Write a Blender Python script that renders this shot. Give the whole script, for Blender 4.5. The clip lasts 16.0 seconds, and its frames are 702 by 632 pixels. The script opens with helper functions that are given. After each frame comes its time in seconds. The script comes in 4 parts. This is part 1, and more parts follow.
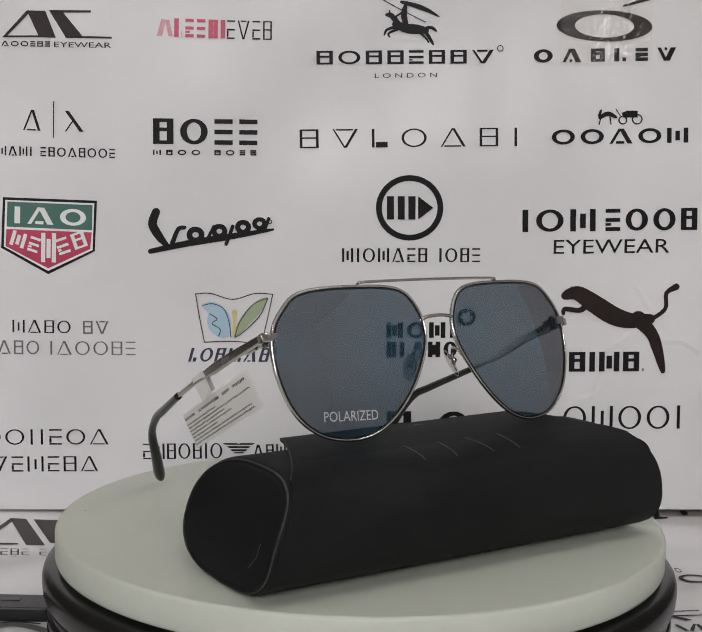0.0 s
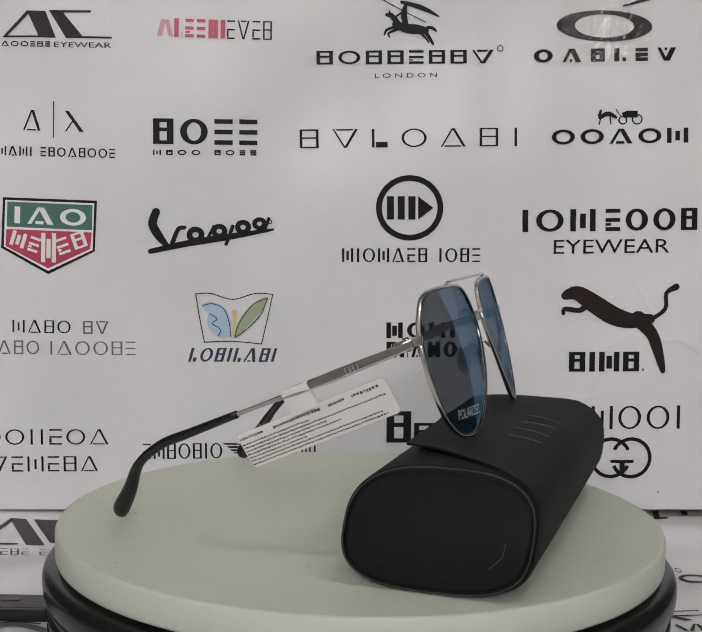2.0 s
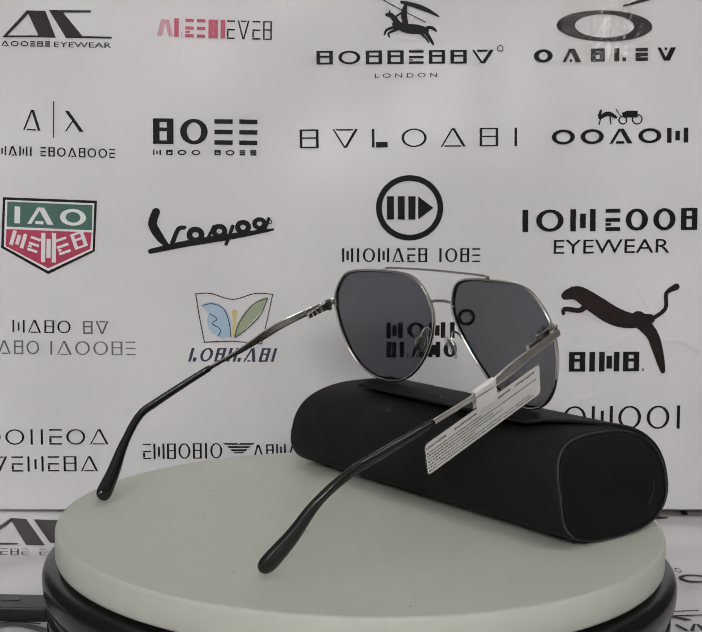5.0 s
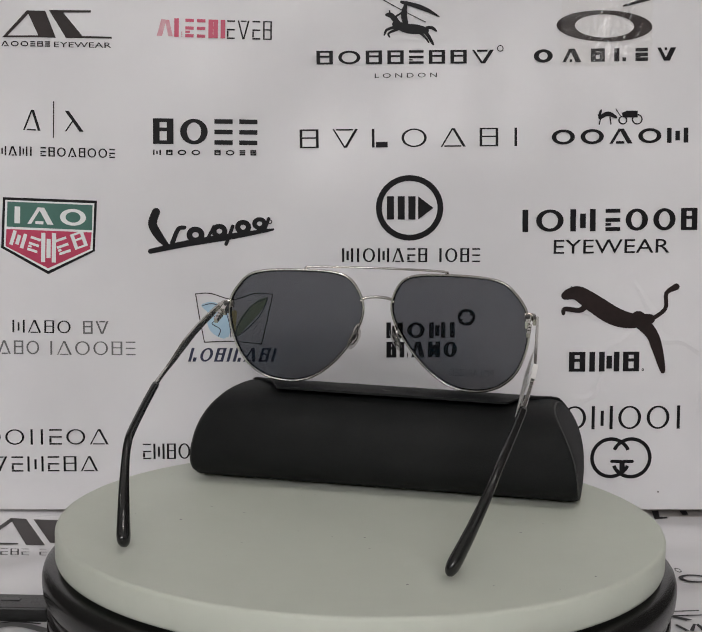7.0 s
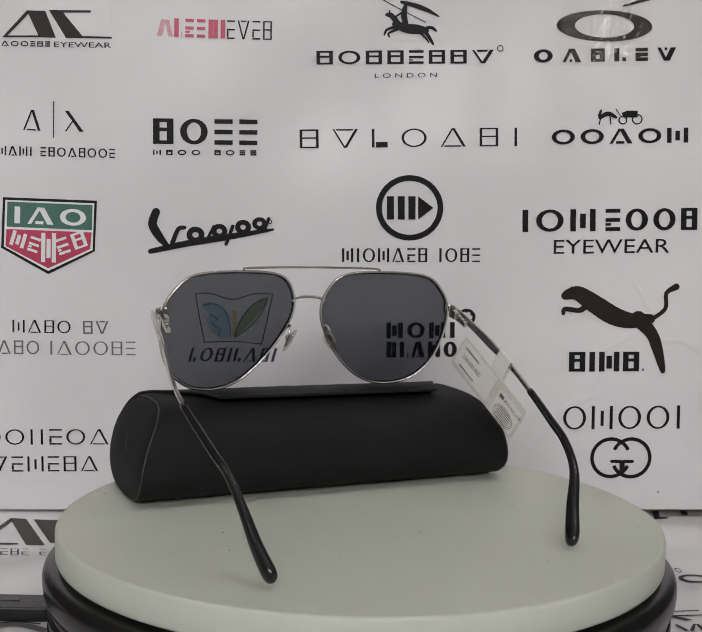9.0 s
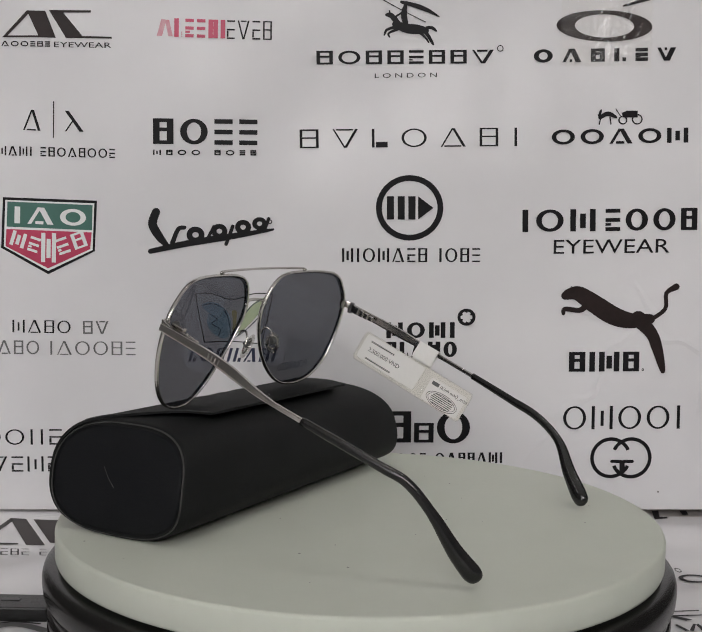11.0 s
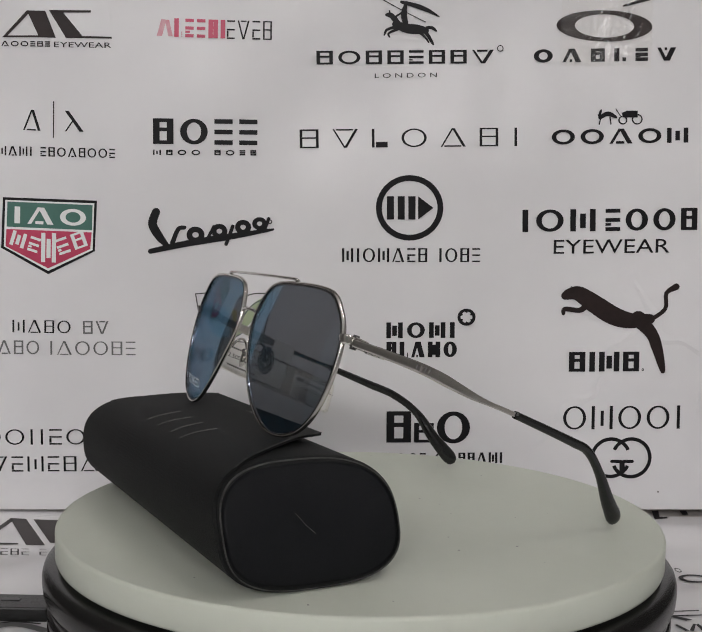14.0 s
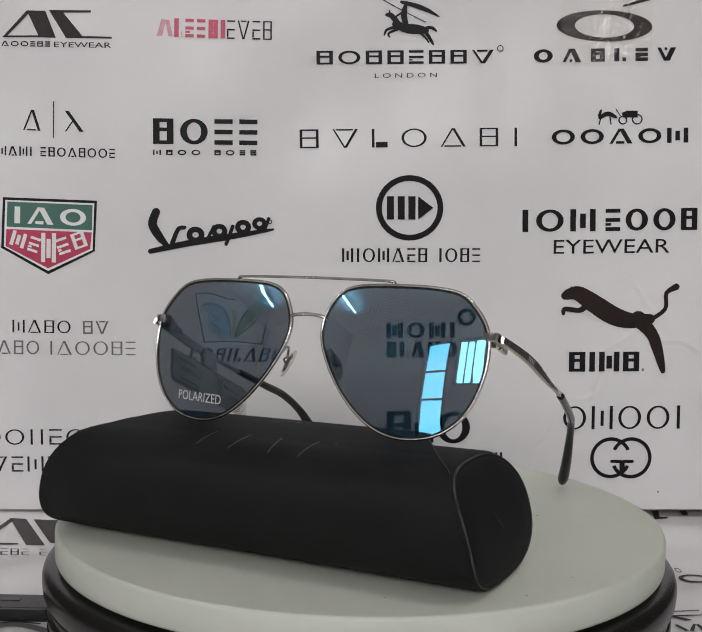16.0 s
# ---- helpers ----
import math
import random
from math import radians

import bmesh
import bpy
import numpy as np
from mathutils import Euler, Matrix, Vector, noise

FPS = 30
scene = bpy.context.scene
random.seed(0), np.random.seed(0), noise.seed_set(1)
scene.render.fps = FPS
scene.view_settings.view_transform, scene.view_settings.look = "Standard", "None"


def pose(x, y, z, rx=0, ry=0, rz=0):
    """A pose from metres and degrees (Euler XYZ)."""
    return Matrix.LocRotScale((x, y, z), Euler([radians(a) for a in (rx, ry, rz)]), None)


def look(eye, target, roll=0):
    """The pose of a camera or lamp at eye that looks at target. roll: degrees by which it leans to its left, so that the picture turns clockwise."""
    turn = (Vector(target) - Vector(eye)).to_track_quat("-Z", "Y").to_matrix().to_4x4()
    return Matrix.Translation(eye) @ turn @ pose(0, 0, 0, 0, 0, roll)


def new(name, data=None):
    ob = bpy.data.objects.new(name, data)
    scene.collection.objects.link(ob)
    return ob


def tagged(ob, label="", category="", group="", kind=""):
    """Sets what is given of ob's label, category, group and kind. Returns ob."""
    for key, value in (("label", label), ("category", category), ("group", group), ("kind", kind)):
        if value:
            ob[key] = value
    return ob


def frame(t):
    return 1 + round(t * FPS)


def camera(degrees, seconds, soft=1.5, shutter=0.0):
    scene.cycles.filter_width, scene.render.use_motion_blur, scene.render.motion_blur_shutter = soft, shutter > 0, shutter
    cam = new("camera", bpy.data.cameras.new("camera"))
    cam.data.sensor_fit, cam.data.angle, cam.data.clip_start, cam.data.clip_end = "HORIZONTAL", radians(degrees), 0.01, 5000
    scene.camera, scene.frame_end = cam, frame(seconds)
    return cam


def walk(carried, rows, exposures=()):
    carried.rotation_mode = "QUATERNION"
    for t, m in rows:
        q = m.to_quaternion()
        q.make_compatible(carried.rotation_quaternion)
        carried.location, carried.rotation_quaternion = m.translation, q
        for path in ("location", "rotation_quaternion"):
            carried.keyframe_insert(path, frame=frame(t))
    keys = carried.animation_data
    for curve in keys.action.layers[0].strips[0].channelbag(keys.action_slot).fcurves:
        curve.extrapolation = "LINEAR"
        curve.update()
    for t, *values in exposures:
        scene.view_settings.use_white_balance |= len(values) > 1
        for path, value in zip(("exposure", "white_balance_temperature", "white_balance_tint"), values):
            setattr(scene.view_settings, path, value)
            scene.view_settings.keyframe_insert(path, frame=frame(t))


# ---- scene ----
# ---- camera: stands still on the desk before the turntable ----
TOP = 0.045            # height of the turntable's plate over the desk
cam = camera(34.7215, 16.0, soft=1.25)
EYE = Vector((-0.00342, -0.47594, 0.12644 + TOP))
AIM = EYE + Vector((0.00067, 0.99610, -0.08820))
walk(cam, [(0.0, look(EYE, AIM, 1.023)), (16.0, look(EYE, AIM, 1.023))], exposures=[(0.0, 0.12), (2.5, 0.05), (7.5, 0.07), (12.0, 0.05), (13.2, 0.02), (15.5, 0.07), (16.0, 0.07)])

# ---- light ----
world = bpy.data.worlds.new("daylight")
scene.world = world
world.use_nodes = True
wn = world.node_tree.nodes
sky = wn.new("ShaderNodeTexSky")
sky.sky_type, sky.sun_disc = "NISHITA", False
sky.sun_elevation, sky.sun_rotation = radians(48), radians(150)
wn["Background"].inputs["Strength"].default_value = 0.12
world.node_tree.links.new(sky.outputs["Color"], wn["Background"].inputs["Color"])

sun = new("sun", bpy.data.lights.new("sun", "SUN"))
sun.data.energy, sun.data.angle, sun.data.color = 2.0, radians(0.5), (1.0, 0.95, 0.88)
sun.matrix_world = look((0, 0, 0), (0.35, 0.55, -0.75))


def area_lamp(name, m, sx, sy, watts, colour):
    ob = new(name, bpy.data.lights.new(name, "AREA"))
    ob.data.shape, ob.data.size, ob.data.size_y = "RECTANGLE", sx, sy
    ob.data.energy, ob.data.color = watts, colour
    ob.matrix_world = m
    return ob


# ---- materials ----
def material(name):
    m = bpy.data.materials.new(name)
    m.use_nodes = True
    return m, m.node_tree.nodes, m.node_tree.links, m.node_tree.nodes["Principled BSDF"]


def varied(name, c0, c1, scale, rough=0.5, metal=0.0, bump=0.0, bump_scale=None, coords="Object", spec=0.5, rough_var=0.0, detail=4.0):
    """Two colours mixed by noise at two scales, with fine relief."""
    m, n, l, b = material(name)
    tc = n.new("ShaderNodeTexCoord")
    n1, n2, mix, ramp = n.new("ShaderNodeTexNoise"), n.new("ShaderNodeTexNoise"), n.new("ShaderNodeMath"), n.new("ShaderNodeMix")
    ramp.data_type = "RGBA"
    n1.inputs["Scale"].default_value, n2.inputs["Scale"].default_value = scale, scale * 9.7
    n1.inputs["Detail"].default_value = n2.inputs["Detail"].default_value = detail
    mix.operation = "MULTIPLY_ADD"
    l.new(tc.outputs[coords], n1.inputs["Vector"])
    l.new(tc.outputs[coords], n2.inputs["Vector"])
    l.new(n2.outputs["Fac"], mix.inputs[0])
    mix.inputs[1].default_value = 0.5
    l.new(n1.outputs["Fac"], mix.inputs[2])
    sub = n.new("ShaderNodeMapRange")
    sub.inputs["From Min"].default_value, sub.inputs["From Max"].default_value = 0.45, 1.05
    l.new(mix.outputs[0], sub.inputs["Value"])
    l.new(sub.outputs["Result"], ramp.inputs["Factor"])
    ramp.inputs[6].default_value, ramp.inputs[7].default_value = (*c0, 1), (*c1, 1)
    l.new(ramp.outputs[2], b.inputs["Base Color"])
    b.inputs["Roughness"].default_value, b.inputs["Metallic"].default_value = rough, metal
    b.inputs["Specular IOR Level"].default_value = spec
    if rough_var:
        rr = n.new("ShaderNodeMapRange")
        rr.inputs["To Min"].default_value, rr.inputs["To Max"].default_value = rough - rough_var, rough + rough_var
        l.new(n2.outputs["Fac"], rr.inputs["Value"])
        l.new(rr.outputs["Result"], b.inputs["Roughness"])
    if bump:
        n3, bp = n.new("ShaderNodeTexNoise"), n.new("ShaderNodeBump")
        n3.inputs["Scale"].default_value = bump_scale or scale * 20
        n3.inputs["Detail"].default_value = 5
        l.new(tc.outputs[coords], n3.inputs["Vector"])
        l.new(n3.outputs["Fac"], bp.inputs["Height"])
        bp.inputs["Strength"].default_value, bp.inputs["Distance"].default_value = bump, 0.001
        l.new(bp.outputs["Normal"], b.inputs["Normal"])
    return m


def vinyl(name):
    """Glossy white printed vinyl with shallow waves and a few creases."""
    m, n, l, b = material(name)
    tc = n.new("ShaderNodeTexCoord")
    waves, grime, crease = n.new("ShaderNodeTexNoise"), n.new("ShaderNodeTexNoise"), n.new("ShaderNodeTexVoronoi")
    warp, mp = n.new("ShaderNodeTexNoise"), n.new("ShaderNodeMapping")
    l.new(tc.outputs["Object"], mp.inputs["Vector"])
    mp.inputs["Scale"].default_value = (1.0, 1.0, 0.55)
    waves.inputs["Scale"].default_value, waves.inputs["Detail"].default_value = 11.0, 1.0
    grime.inputs["Scale"].default_value, grime.inputs["Detail"].default_value = 26.0, 6.0
    warp.inputs["Scale"].default_value = 14.0
    l.new(mp.outputs["Vector"], waves.inputs["Vector"])
    l.new(tc.outputs["Object"], grime.inputs["Vector"])
    l.new(tc.outputs["Object"], warp.inputs["Vector"])
    add = n.new("ShaderNodeVectorMath")
    add.operation = "MULTIPLY_ADD"
    l.new(warp.outputs["Color"], add.inputs[0])
    add.inputs[1].default_value = (0.09, 0.09, 0.09)
    l.new(tc.outputs["Object"], add.inputs[2])
    crease.feature = "DISTANCE_TO_EDGE"
    crease.inputs["Scale"].default_value = 6.5
    l.new(add.outputs["Vector"], crease.inputs["Vector"])
    line = n.new("ShaderNodeMapRange")
    line.inputs["From Max"].default_value = 0.02
    line.inputs["To Min"].default_value, line.inputs["To Max"].default_value = 1.0, 0.0
    l.new(crease.outputs["Distance"], line.inputs["Value"])
    gate = n.new("ShaderNodeMath")
    gate.operation = "MULTIPLY"
    where = n.new("ShaderNodeMapRange")
    where.inputs["From Min"].default_value, where.inputs["From Max"].default_value = 0.55, 0.72
    l.new(waves.outputs["Fac"], where.inputs["Value"])
    l.new(line.outputs["Result"], gate.inputs[0])
    l.new(where.outputs["Result"], gate.inputs[1])
    h = n.new("ShaderNodeMath")
    h.operation = "MULTIPLY_ADD"
    l.new(gate.outputs[0], h.inputs[0])
    h.inputs[1].default_value = 0.030
    l.new(waves.outputs["Fac"], h.inputs[2])
    bp = n.new("ShaderNodeBump")
    bp.inputs["Strength"].default_value, bp.inputs["Distance"].default_value = 1.0, 0.022
    l.new(h.outputs[0], bp.inputs["Height"])
    l.new(bp.outputs["Normal"], b.inputs["Normal"])
    ramp = n.new("ShaderNodeMix")
    ramp.data_type = "RGBA"
    ramp.inputs[6].default_value, ramp.inputs[7].default_value = (0.70, 0.695, 0.71, 1), (0.765, 0.757, 0.765, 1)
    l.new(grime.outputs["Fac"], ramp.inputs["Factor"])
    l.new(ramp.outputs[2], b.inputs["Base Color"])
    b.inputs["Roughness"].default_value = 0.27
    b.inputs["Specular IOR Level"].default_value = 0.15
    return m


def thin_glass(name, through_colour, gloss_colour, gloss, rough=0.02, graze=0.75):
    """A thin pane: light passes straight through, tinted, and part of it is mirrored."""
    m, n, l, b = material(name)
    n.remove(b)
    tr, gl, mx, fr = n.new("ShaderNodeBsdfTransparent"), n.new("ShaderNodeBsdfGlossy"), n.new("ShaderNodeMixShader"), n.new("ShaderNodeLayerWeight")
    tr.inputs["Color"].default_value, gl.inputs["Color"].default_value = (*through_colour, 1), (*gloss_colour, 1)
    gl.inputs["Roughness"].default_value = rough
    fr.inputs["Blend"].default_value = 0.5
    pw, sm = n.new("ShaderNodeMath"), n.new("ShaderNodeMath")
    pw.operation, sm.operation, sm.use_clamp = "POWER", "MULTIPLY_ADD", True
    pw.inputs[1].default_value = 4.5
    sm.inputs[1].default_value, sm.inputs[2].default_value = graze, gloss
    l.new(fr.outputs["Facing"], pw.inputs[0])
    l.new(pw.outputs[0], sm.inputs[0])
    l.new(sm.outputs[0], mx.inputs["Fac"])
    l.new(tr.outputs[0], mx.inputs[1])
    l.new(gl.outputs[0], mx.inputs[2])
    l.new(mx.outputs[0], n["Material Output"].inputs["Surface"])
    return m


def glowing(name, colour, strength):
    m, n, l, b = material(name)
    b.inputs["Base Color"].default_value = (*colour, 1)
    b.inputs["Emission Color"].default_value, b.inputs["Emission Strength"].default_value = (*colour, 1), strength
    return m


M_VINYL = vinyl("white_vinyl")
M_INK = varied("black_ink", (0.009, 0.009, 0.010), (0.016, 0.015, 0.017), 40, 0.42, spec=0.12)
M_BROWN_INK = varied("brown_black_ink", (0.014, 0.009, 0.009), (0.026, 0.016, 0.015), 40, 0.42, spec=0.2)
M_GREY_INK = varied("grey_ink", (0.10, 0.10, 0.10), (0.15, 0.15, 0.15), 40, 0.38)
M_GREY_DARK = varied("dark_grey_print", (0.04, 0.04, 0.04), (0.07, 0.07, 0.07), 40, 0.5)
M_GREEN_INK = varied("green_ink", (0.035, 0.13, 0.10), (0.045, 0.15, 0.12), 60, 0.38)
M_RED_INK = varied("crimson_ink", (0.46, 0.025, 0.085), (0.52, 0.035, 0.10), 60, 0.38)
M_PINK_INK = varied("worn_pink_ink", (0.55, 0.16, 0.22), (0.62, 0.42, 0.45), 300, 0.42)
M_BLUE_INK = varied("light_blue_ink", (0.36, 0.53, 0.66), (0.44, 0.60, 0.70), 60, 0.38)
M_LEAF_INK = varied("leaf_green_ink", (0.27, 0.33, 0.21), (0.36, 0.42, 0.27), 60, 0.38)
M_YELLOW_INK = varied("yellow_ink", (0.62, 0.52, 0.18), (0.66, 0.57, 0.25), 60, 0.38)
M_NAVY_INK = varied("navy_ink", (0.02, 0.025, 0.06), (0.03, 0.035, 0.075), 60, 0.38)
M_WHITE_INK = varied("white_ink", (0.72, 0.75, 0.74), (0.78, 0.80, 0.79), 60, 0.38)
M_PALE_INK = varied("pale_grey_ink", (0.42, 0.44, 0.46), (0.48, 0.50, 0.52), 60, 0.4)
M_PLATE = varied("cream_plastic", (0.540, 0.570, 0.495), (0.580, 0.610, 0.535), 14, 0.50, bump=0.05, bump_scale=500, rough_var=0.05, spec=0.4)
M_BASE = varied("black_plastic", (0.007, 0.007, 0.007), (0.013, 0.013, 0.012), 30, 0.26, bump=0.04, bump_scale=900, spec=0.38)
M_CASE = varied("black_soft_leatherette", (0.0078, 0.0086, 0.0086), (0.0112, 0.0121, 0.0121), 60, 0.66, bump=0.22, bump_scale=1500, spec=0.17)
M_CASE_END = varied("black_end_panel", (0.0050, 0.0058, 0.0070), (0.0075, 0.0082, 0.0096), 40, 0.62, bump=0.12, bump_scale=1500, spec=0.16)
M_SEAM = varied("worn_black_edge", (0.012, 0.012, 0.012), (0.075, 0.075, 0.072), 160, 0.6, spec=0.3)
M_DEBOSS = varied("pressed_mark", (0.025, 0.025, 0.024), (0.075, 0.073, 0.068), 260, 0.45)
M_STEEL = varied("brushed_silver_metal", (0.58, 0.56, 0.53), (0.66, 0.64, 0.61), 90, 0.17, 1.0, rough_var=0.05)
M_STEEL_DARK = varied("groove_dark_metal", (0.06, 0.06, 0.06), (0.10, 0.10, 0.10), 90, 0.4, 0.6)
M_GREY_METAL = varied("etched_metal", (0.30, 0.29, 0.28), (0.36, 0.35, 0.34), 90, 0.5, 1.0)
M_TIP = varied("black_acetate", (0.008, 0.008, 0.008), (0.012, 0.012, 0.012), 60, 0.16)
M_PAD = thin_glass("clear_silicone", (0.86, 0.85, 0.83), (1, 1, 1), 0.08, 0.12)
M_LENS = thin_glass("grey_polarising_lens", (0.240, 0.234, 0.238), (0.15, 0.16, 0.24), 0.05, 0.01, graze=0.95)
M_COAT = thin_glass("blue_mirror_coating", (0.92, 0.95, 0.99), (0.11, 0.47, 0.79), 0.235, 0.012, graze=-0.22)
M_TAPE = thin_glass("clear_tape", (0.985, 0.98, 0.97), (1, 1, 1), 0.035, 0.22, graze=0.08)
M_TAG = thin_glass("clear_tag_plastic", (0.97, 0.965, 0.95), (1, 1, 1), 0.03, 0.15)
M_LABEL = varied("white_label_paper", (0.75, 0.745, 0.72), (0.80, 0.79, 0.77), 60, 0.45)
M_WALL = varied("painted_wall", (0.54, 0.54, 0.53), (0.60, 0.60, 0.59), 3, 0.7, bump=0.1, bump_scale=120)
M_WALL_GREY = varied("grey_painted_wall", (0.26, 0.26, 0.26), (0.31, 0.31, 0.31), 3, 0.7, bump=0.1, bump_scale=120)
M_DIM_WALL = varied("dark_wood_panel", (0.05, 0.045, 0.045), (0.09, 0.08, 0.078), 5, 0.55)
M_CEIL = varied("white_ceiling", (0.70, 0.70, 0.69), (0.74, 0.74, 0.73), 3, 0.8)
M_FLOOR = varied("grey_floor_tile", (0.30, 0.29, 0.28), (0.38, 0.37, 0.36), 4, 0.35)
M_DESK = varied("grey_desk_board", (0.42, 0.40, 0.38), (0.48, 0.46, 0.44), 6, 0.45)
M_FRAME = varied("painted_steel_frame", (0.10, 0.20, 0.19), (0.14, 0.24, 0.22), 20, 0.4)
M_DIMMING = varied("pale_green_paint", (0.30, 0.45, 0.42), (0.36, 0.52, 0.48), 8, 0.4)
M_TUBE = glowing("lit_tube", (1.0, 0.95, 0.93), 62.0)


# ---- mesh helpers ----
def part(name, bm, mat, parent=None, label="", smooth=False):
    me = bpy.data.meshes.new(name)
    bmesh.ops.recalc_face_normals(bm, faces=bm.faces)
    bm.to_mesh(me)
    bm.free()
    me.materials.append(mat)
    if smooth:
        for p in me.polygons:
            p.use_smooth = True
    ob = new(name, me)
    ob.parent = parent
    if label:
        tagged(ob, label)
    return ob


def box(bm, x0, x1, y0, y1, z0, z1, bevel=0.0, m=None):
    r = bmesh.ops.create_cube(bm, size=1.0)
    vs = r["verts"]
    bmesh.ops.scale(bm, vec=(x1 - x0, y1 - y0, z1 - z0), verts=vs)
    bmesh.ops.translate(bm, vec=((x0 + x1) / 2, (y0 + y1) / 2, (z0 + z1) / 2), verts=vs)
    if bevel:
        es = list({e for v in vs for e in v.link_edges})
        g = bmesh.ops.bevel(bm, geom=es, offset=bevel, segments=2, affect="EDGES", profile=0.6)
        vs = list({v for f in g["faces"] for v in f.verts} | {v for v in vs if v.is_valid})
    if m is not None:
        bmesh.ops.transform(bm, matrix=m, verts=vs)
    return bm


def boxed(x0, x1, y0, y1, z0, z1, bevel=0.0):
    return box(bmesh.new(), x0, x1, y0, y1, z0, z1, bevel)


def lathe(profile, steps=160, cx=0.0, cy=0.0):
    """Turns a profile of (radius, height) round the z axis."""
    bm = bmesh.new()
    rings = []
    for r, z in profile:
        rings.append([bm.verts.new((cx + r * math.cos(2 * math.pi * i / steps), cy + r * math.sin(2 * math.pi * i / steps), z)) for i in range(steps)])
    for a, b in zip(rings, rings[1:]):
        for i in range(steps):
            j = (i + 1) % steps
            bm.faces.new((a[i], a[j], b[j], b[i]))
    bm.faces.new(rings[0][::-1])
    bm.faces.new(rings[-1])
    return bm


def loft(bm, rings, closed_ring=True, cap=True, closed_path=False):
    """Joins rings of equal length into a skin."""
    vs = [[bm.verts.new(p) for p in ring] for ring in rings]
    n = len(vs[0])
    pairs = list(zip(vs, vs[1:])) + ([(vs[-1], vs[0])] if closed_path else [])
    for a, b in pairs:
        for i in range(n if closed_ring else n - 1):
            j = (i + 1) % n
            bm.faces.new((a[i], a[j], b[j], b[i]))
    if cap and not closed_path and closed_ring:
        bm.faces.new(vs[0][::-1])
        bm.faces.new(vs[-1])
    return bm


def spline(pts, steps, closed=False):
    """Catmull-Rom through points."""
    pts = [Vector(p) for p in pts]
    n, out = len(pts), []
    for i in range(n if closed else n - 1):
        get = (lambda k: pts[k % n]) if closed else (lambda k: pts[min(max(k, 0), n - 1)])
        p0, p1, p2, p3 = get(i - 1), get(i), get(i + 1), get(i + 2)
        for s in range(steps):
            t = s / steps
            out.append(0.5 * ((2 * p1) + (p2 - p0) * t + (2 * p0 - 5 * p1 + 4 * p2 - p3) * t * t + (3 * p1 - p0 - 3 * p2 + p3) * t ** 3))
    if not closed:
        out.append(pts[-1])
    return out


def sweep(bm, path, size, up=(1, 0, 0), sides=10, closed=False, square=1.0):
    """A tube along a path; size(s) gives the half widths along up and across, s from 0 to 1. square below 1 flattens its sides."""
    up, n, rings = Vector(up), len(path), []
    for i, p in enumerate(path):
        a, b = (path[i - 1], path[(i + 1) % n]) if closed else (path[max(i - 1, 0)], path[min(i + 1, n - 1)])
        d = (b - a).normalized()
        w = (up - d * up.dot(d)).normalized()
        c = d.cross(w)
        su, sc = size(i / max(n - 1, 1))
        ring = []
        for k in range(sides):
            cc, ss = math.cos(2 * math.pi * (k + 0.5) / sides), math.sin(2 * math.pi * (k + 0.5) / sides)
            ring.append(p + w * su * math.copysign(abs(cc) ** square, cc) + c * sc * math.copysign(abs(ss) ** square, ss))
        rings.append(ring)
    return loft(bm, rings, closed_path=closed)


def holder(name, label, category, group="", kind="", at=(0, 0, 0)):
    ob = new(name)
    ob.empty_display_size = 0.02
    ob.location = at
    return tagged(ob, label, category, group, kind)


# ---- the room ----
X0, X1, Y0, Y1, Z0, Z1 = -3.2, 2.4, -2.4, 0.42, -0.75, 2.05


def structure(name, bm, mat, label):
    return tagged(part(name, bm, mat), label, kind="structure")


structure("floor", boxed(X0 - 0.1, X1 + 0.1, Y0 - 0.1, Y1 + 0.1, Z0 - 0.1, Z0), M_FLOOR, "grey tiled floor of the shop room")
structure("ceiling", boxed(X0 - 0.1, X1 + 0.1, Y0 - 0.1, Y1 + 0.1, Z1, Z1 + 0.1), M_CEIL, "plain white ceiling")
# north wall is unseen; its dark colour only keeps oblique lens reflections dim
structure("wall_north", boxed(X0 - 0.1, X1 + 0.1, Y1, Y1 + 0.1, Z0, Z1), M_DIM_WALL, "plain dark wall behind the printed board")
structure("wall_east", boxed(X1, X1 + 0.1, Y0, Y1, Z0, Z1), M_WALL, "plain painted side wall")
structure("wall_west", boxed(X0 - 0.1, X0, Y0, Y1, Z0, Z1), M_WALL_GREY, "plain grey painted side wall")


def wall_piece(x0, x1, z0, z1):
    return boxed(x0, x1, Y0 - 0.1, Y0, z0, z1)


DX0, DX1, DZ1 = -1.24, -0.84, 1.50      # doorway
WX0, WX1, WZ0, WZ1 = -0.76, 0.80, 0.80, 1.48   # barred window beside it


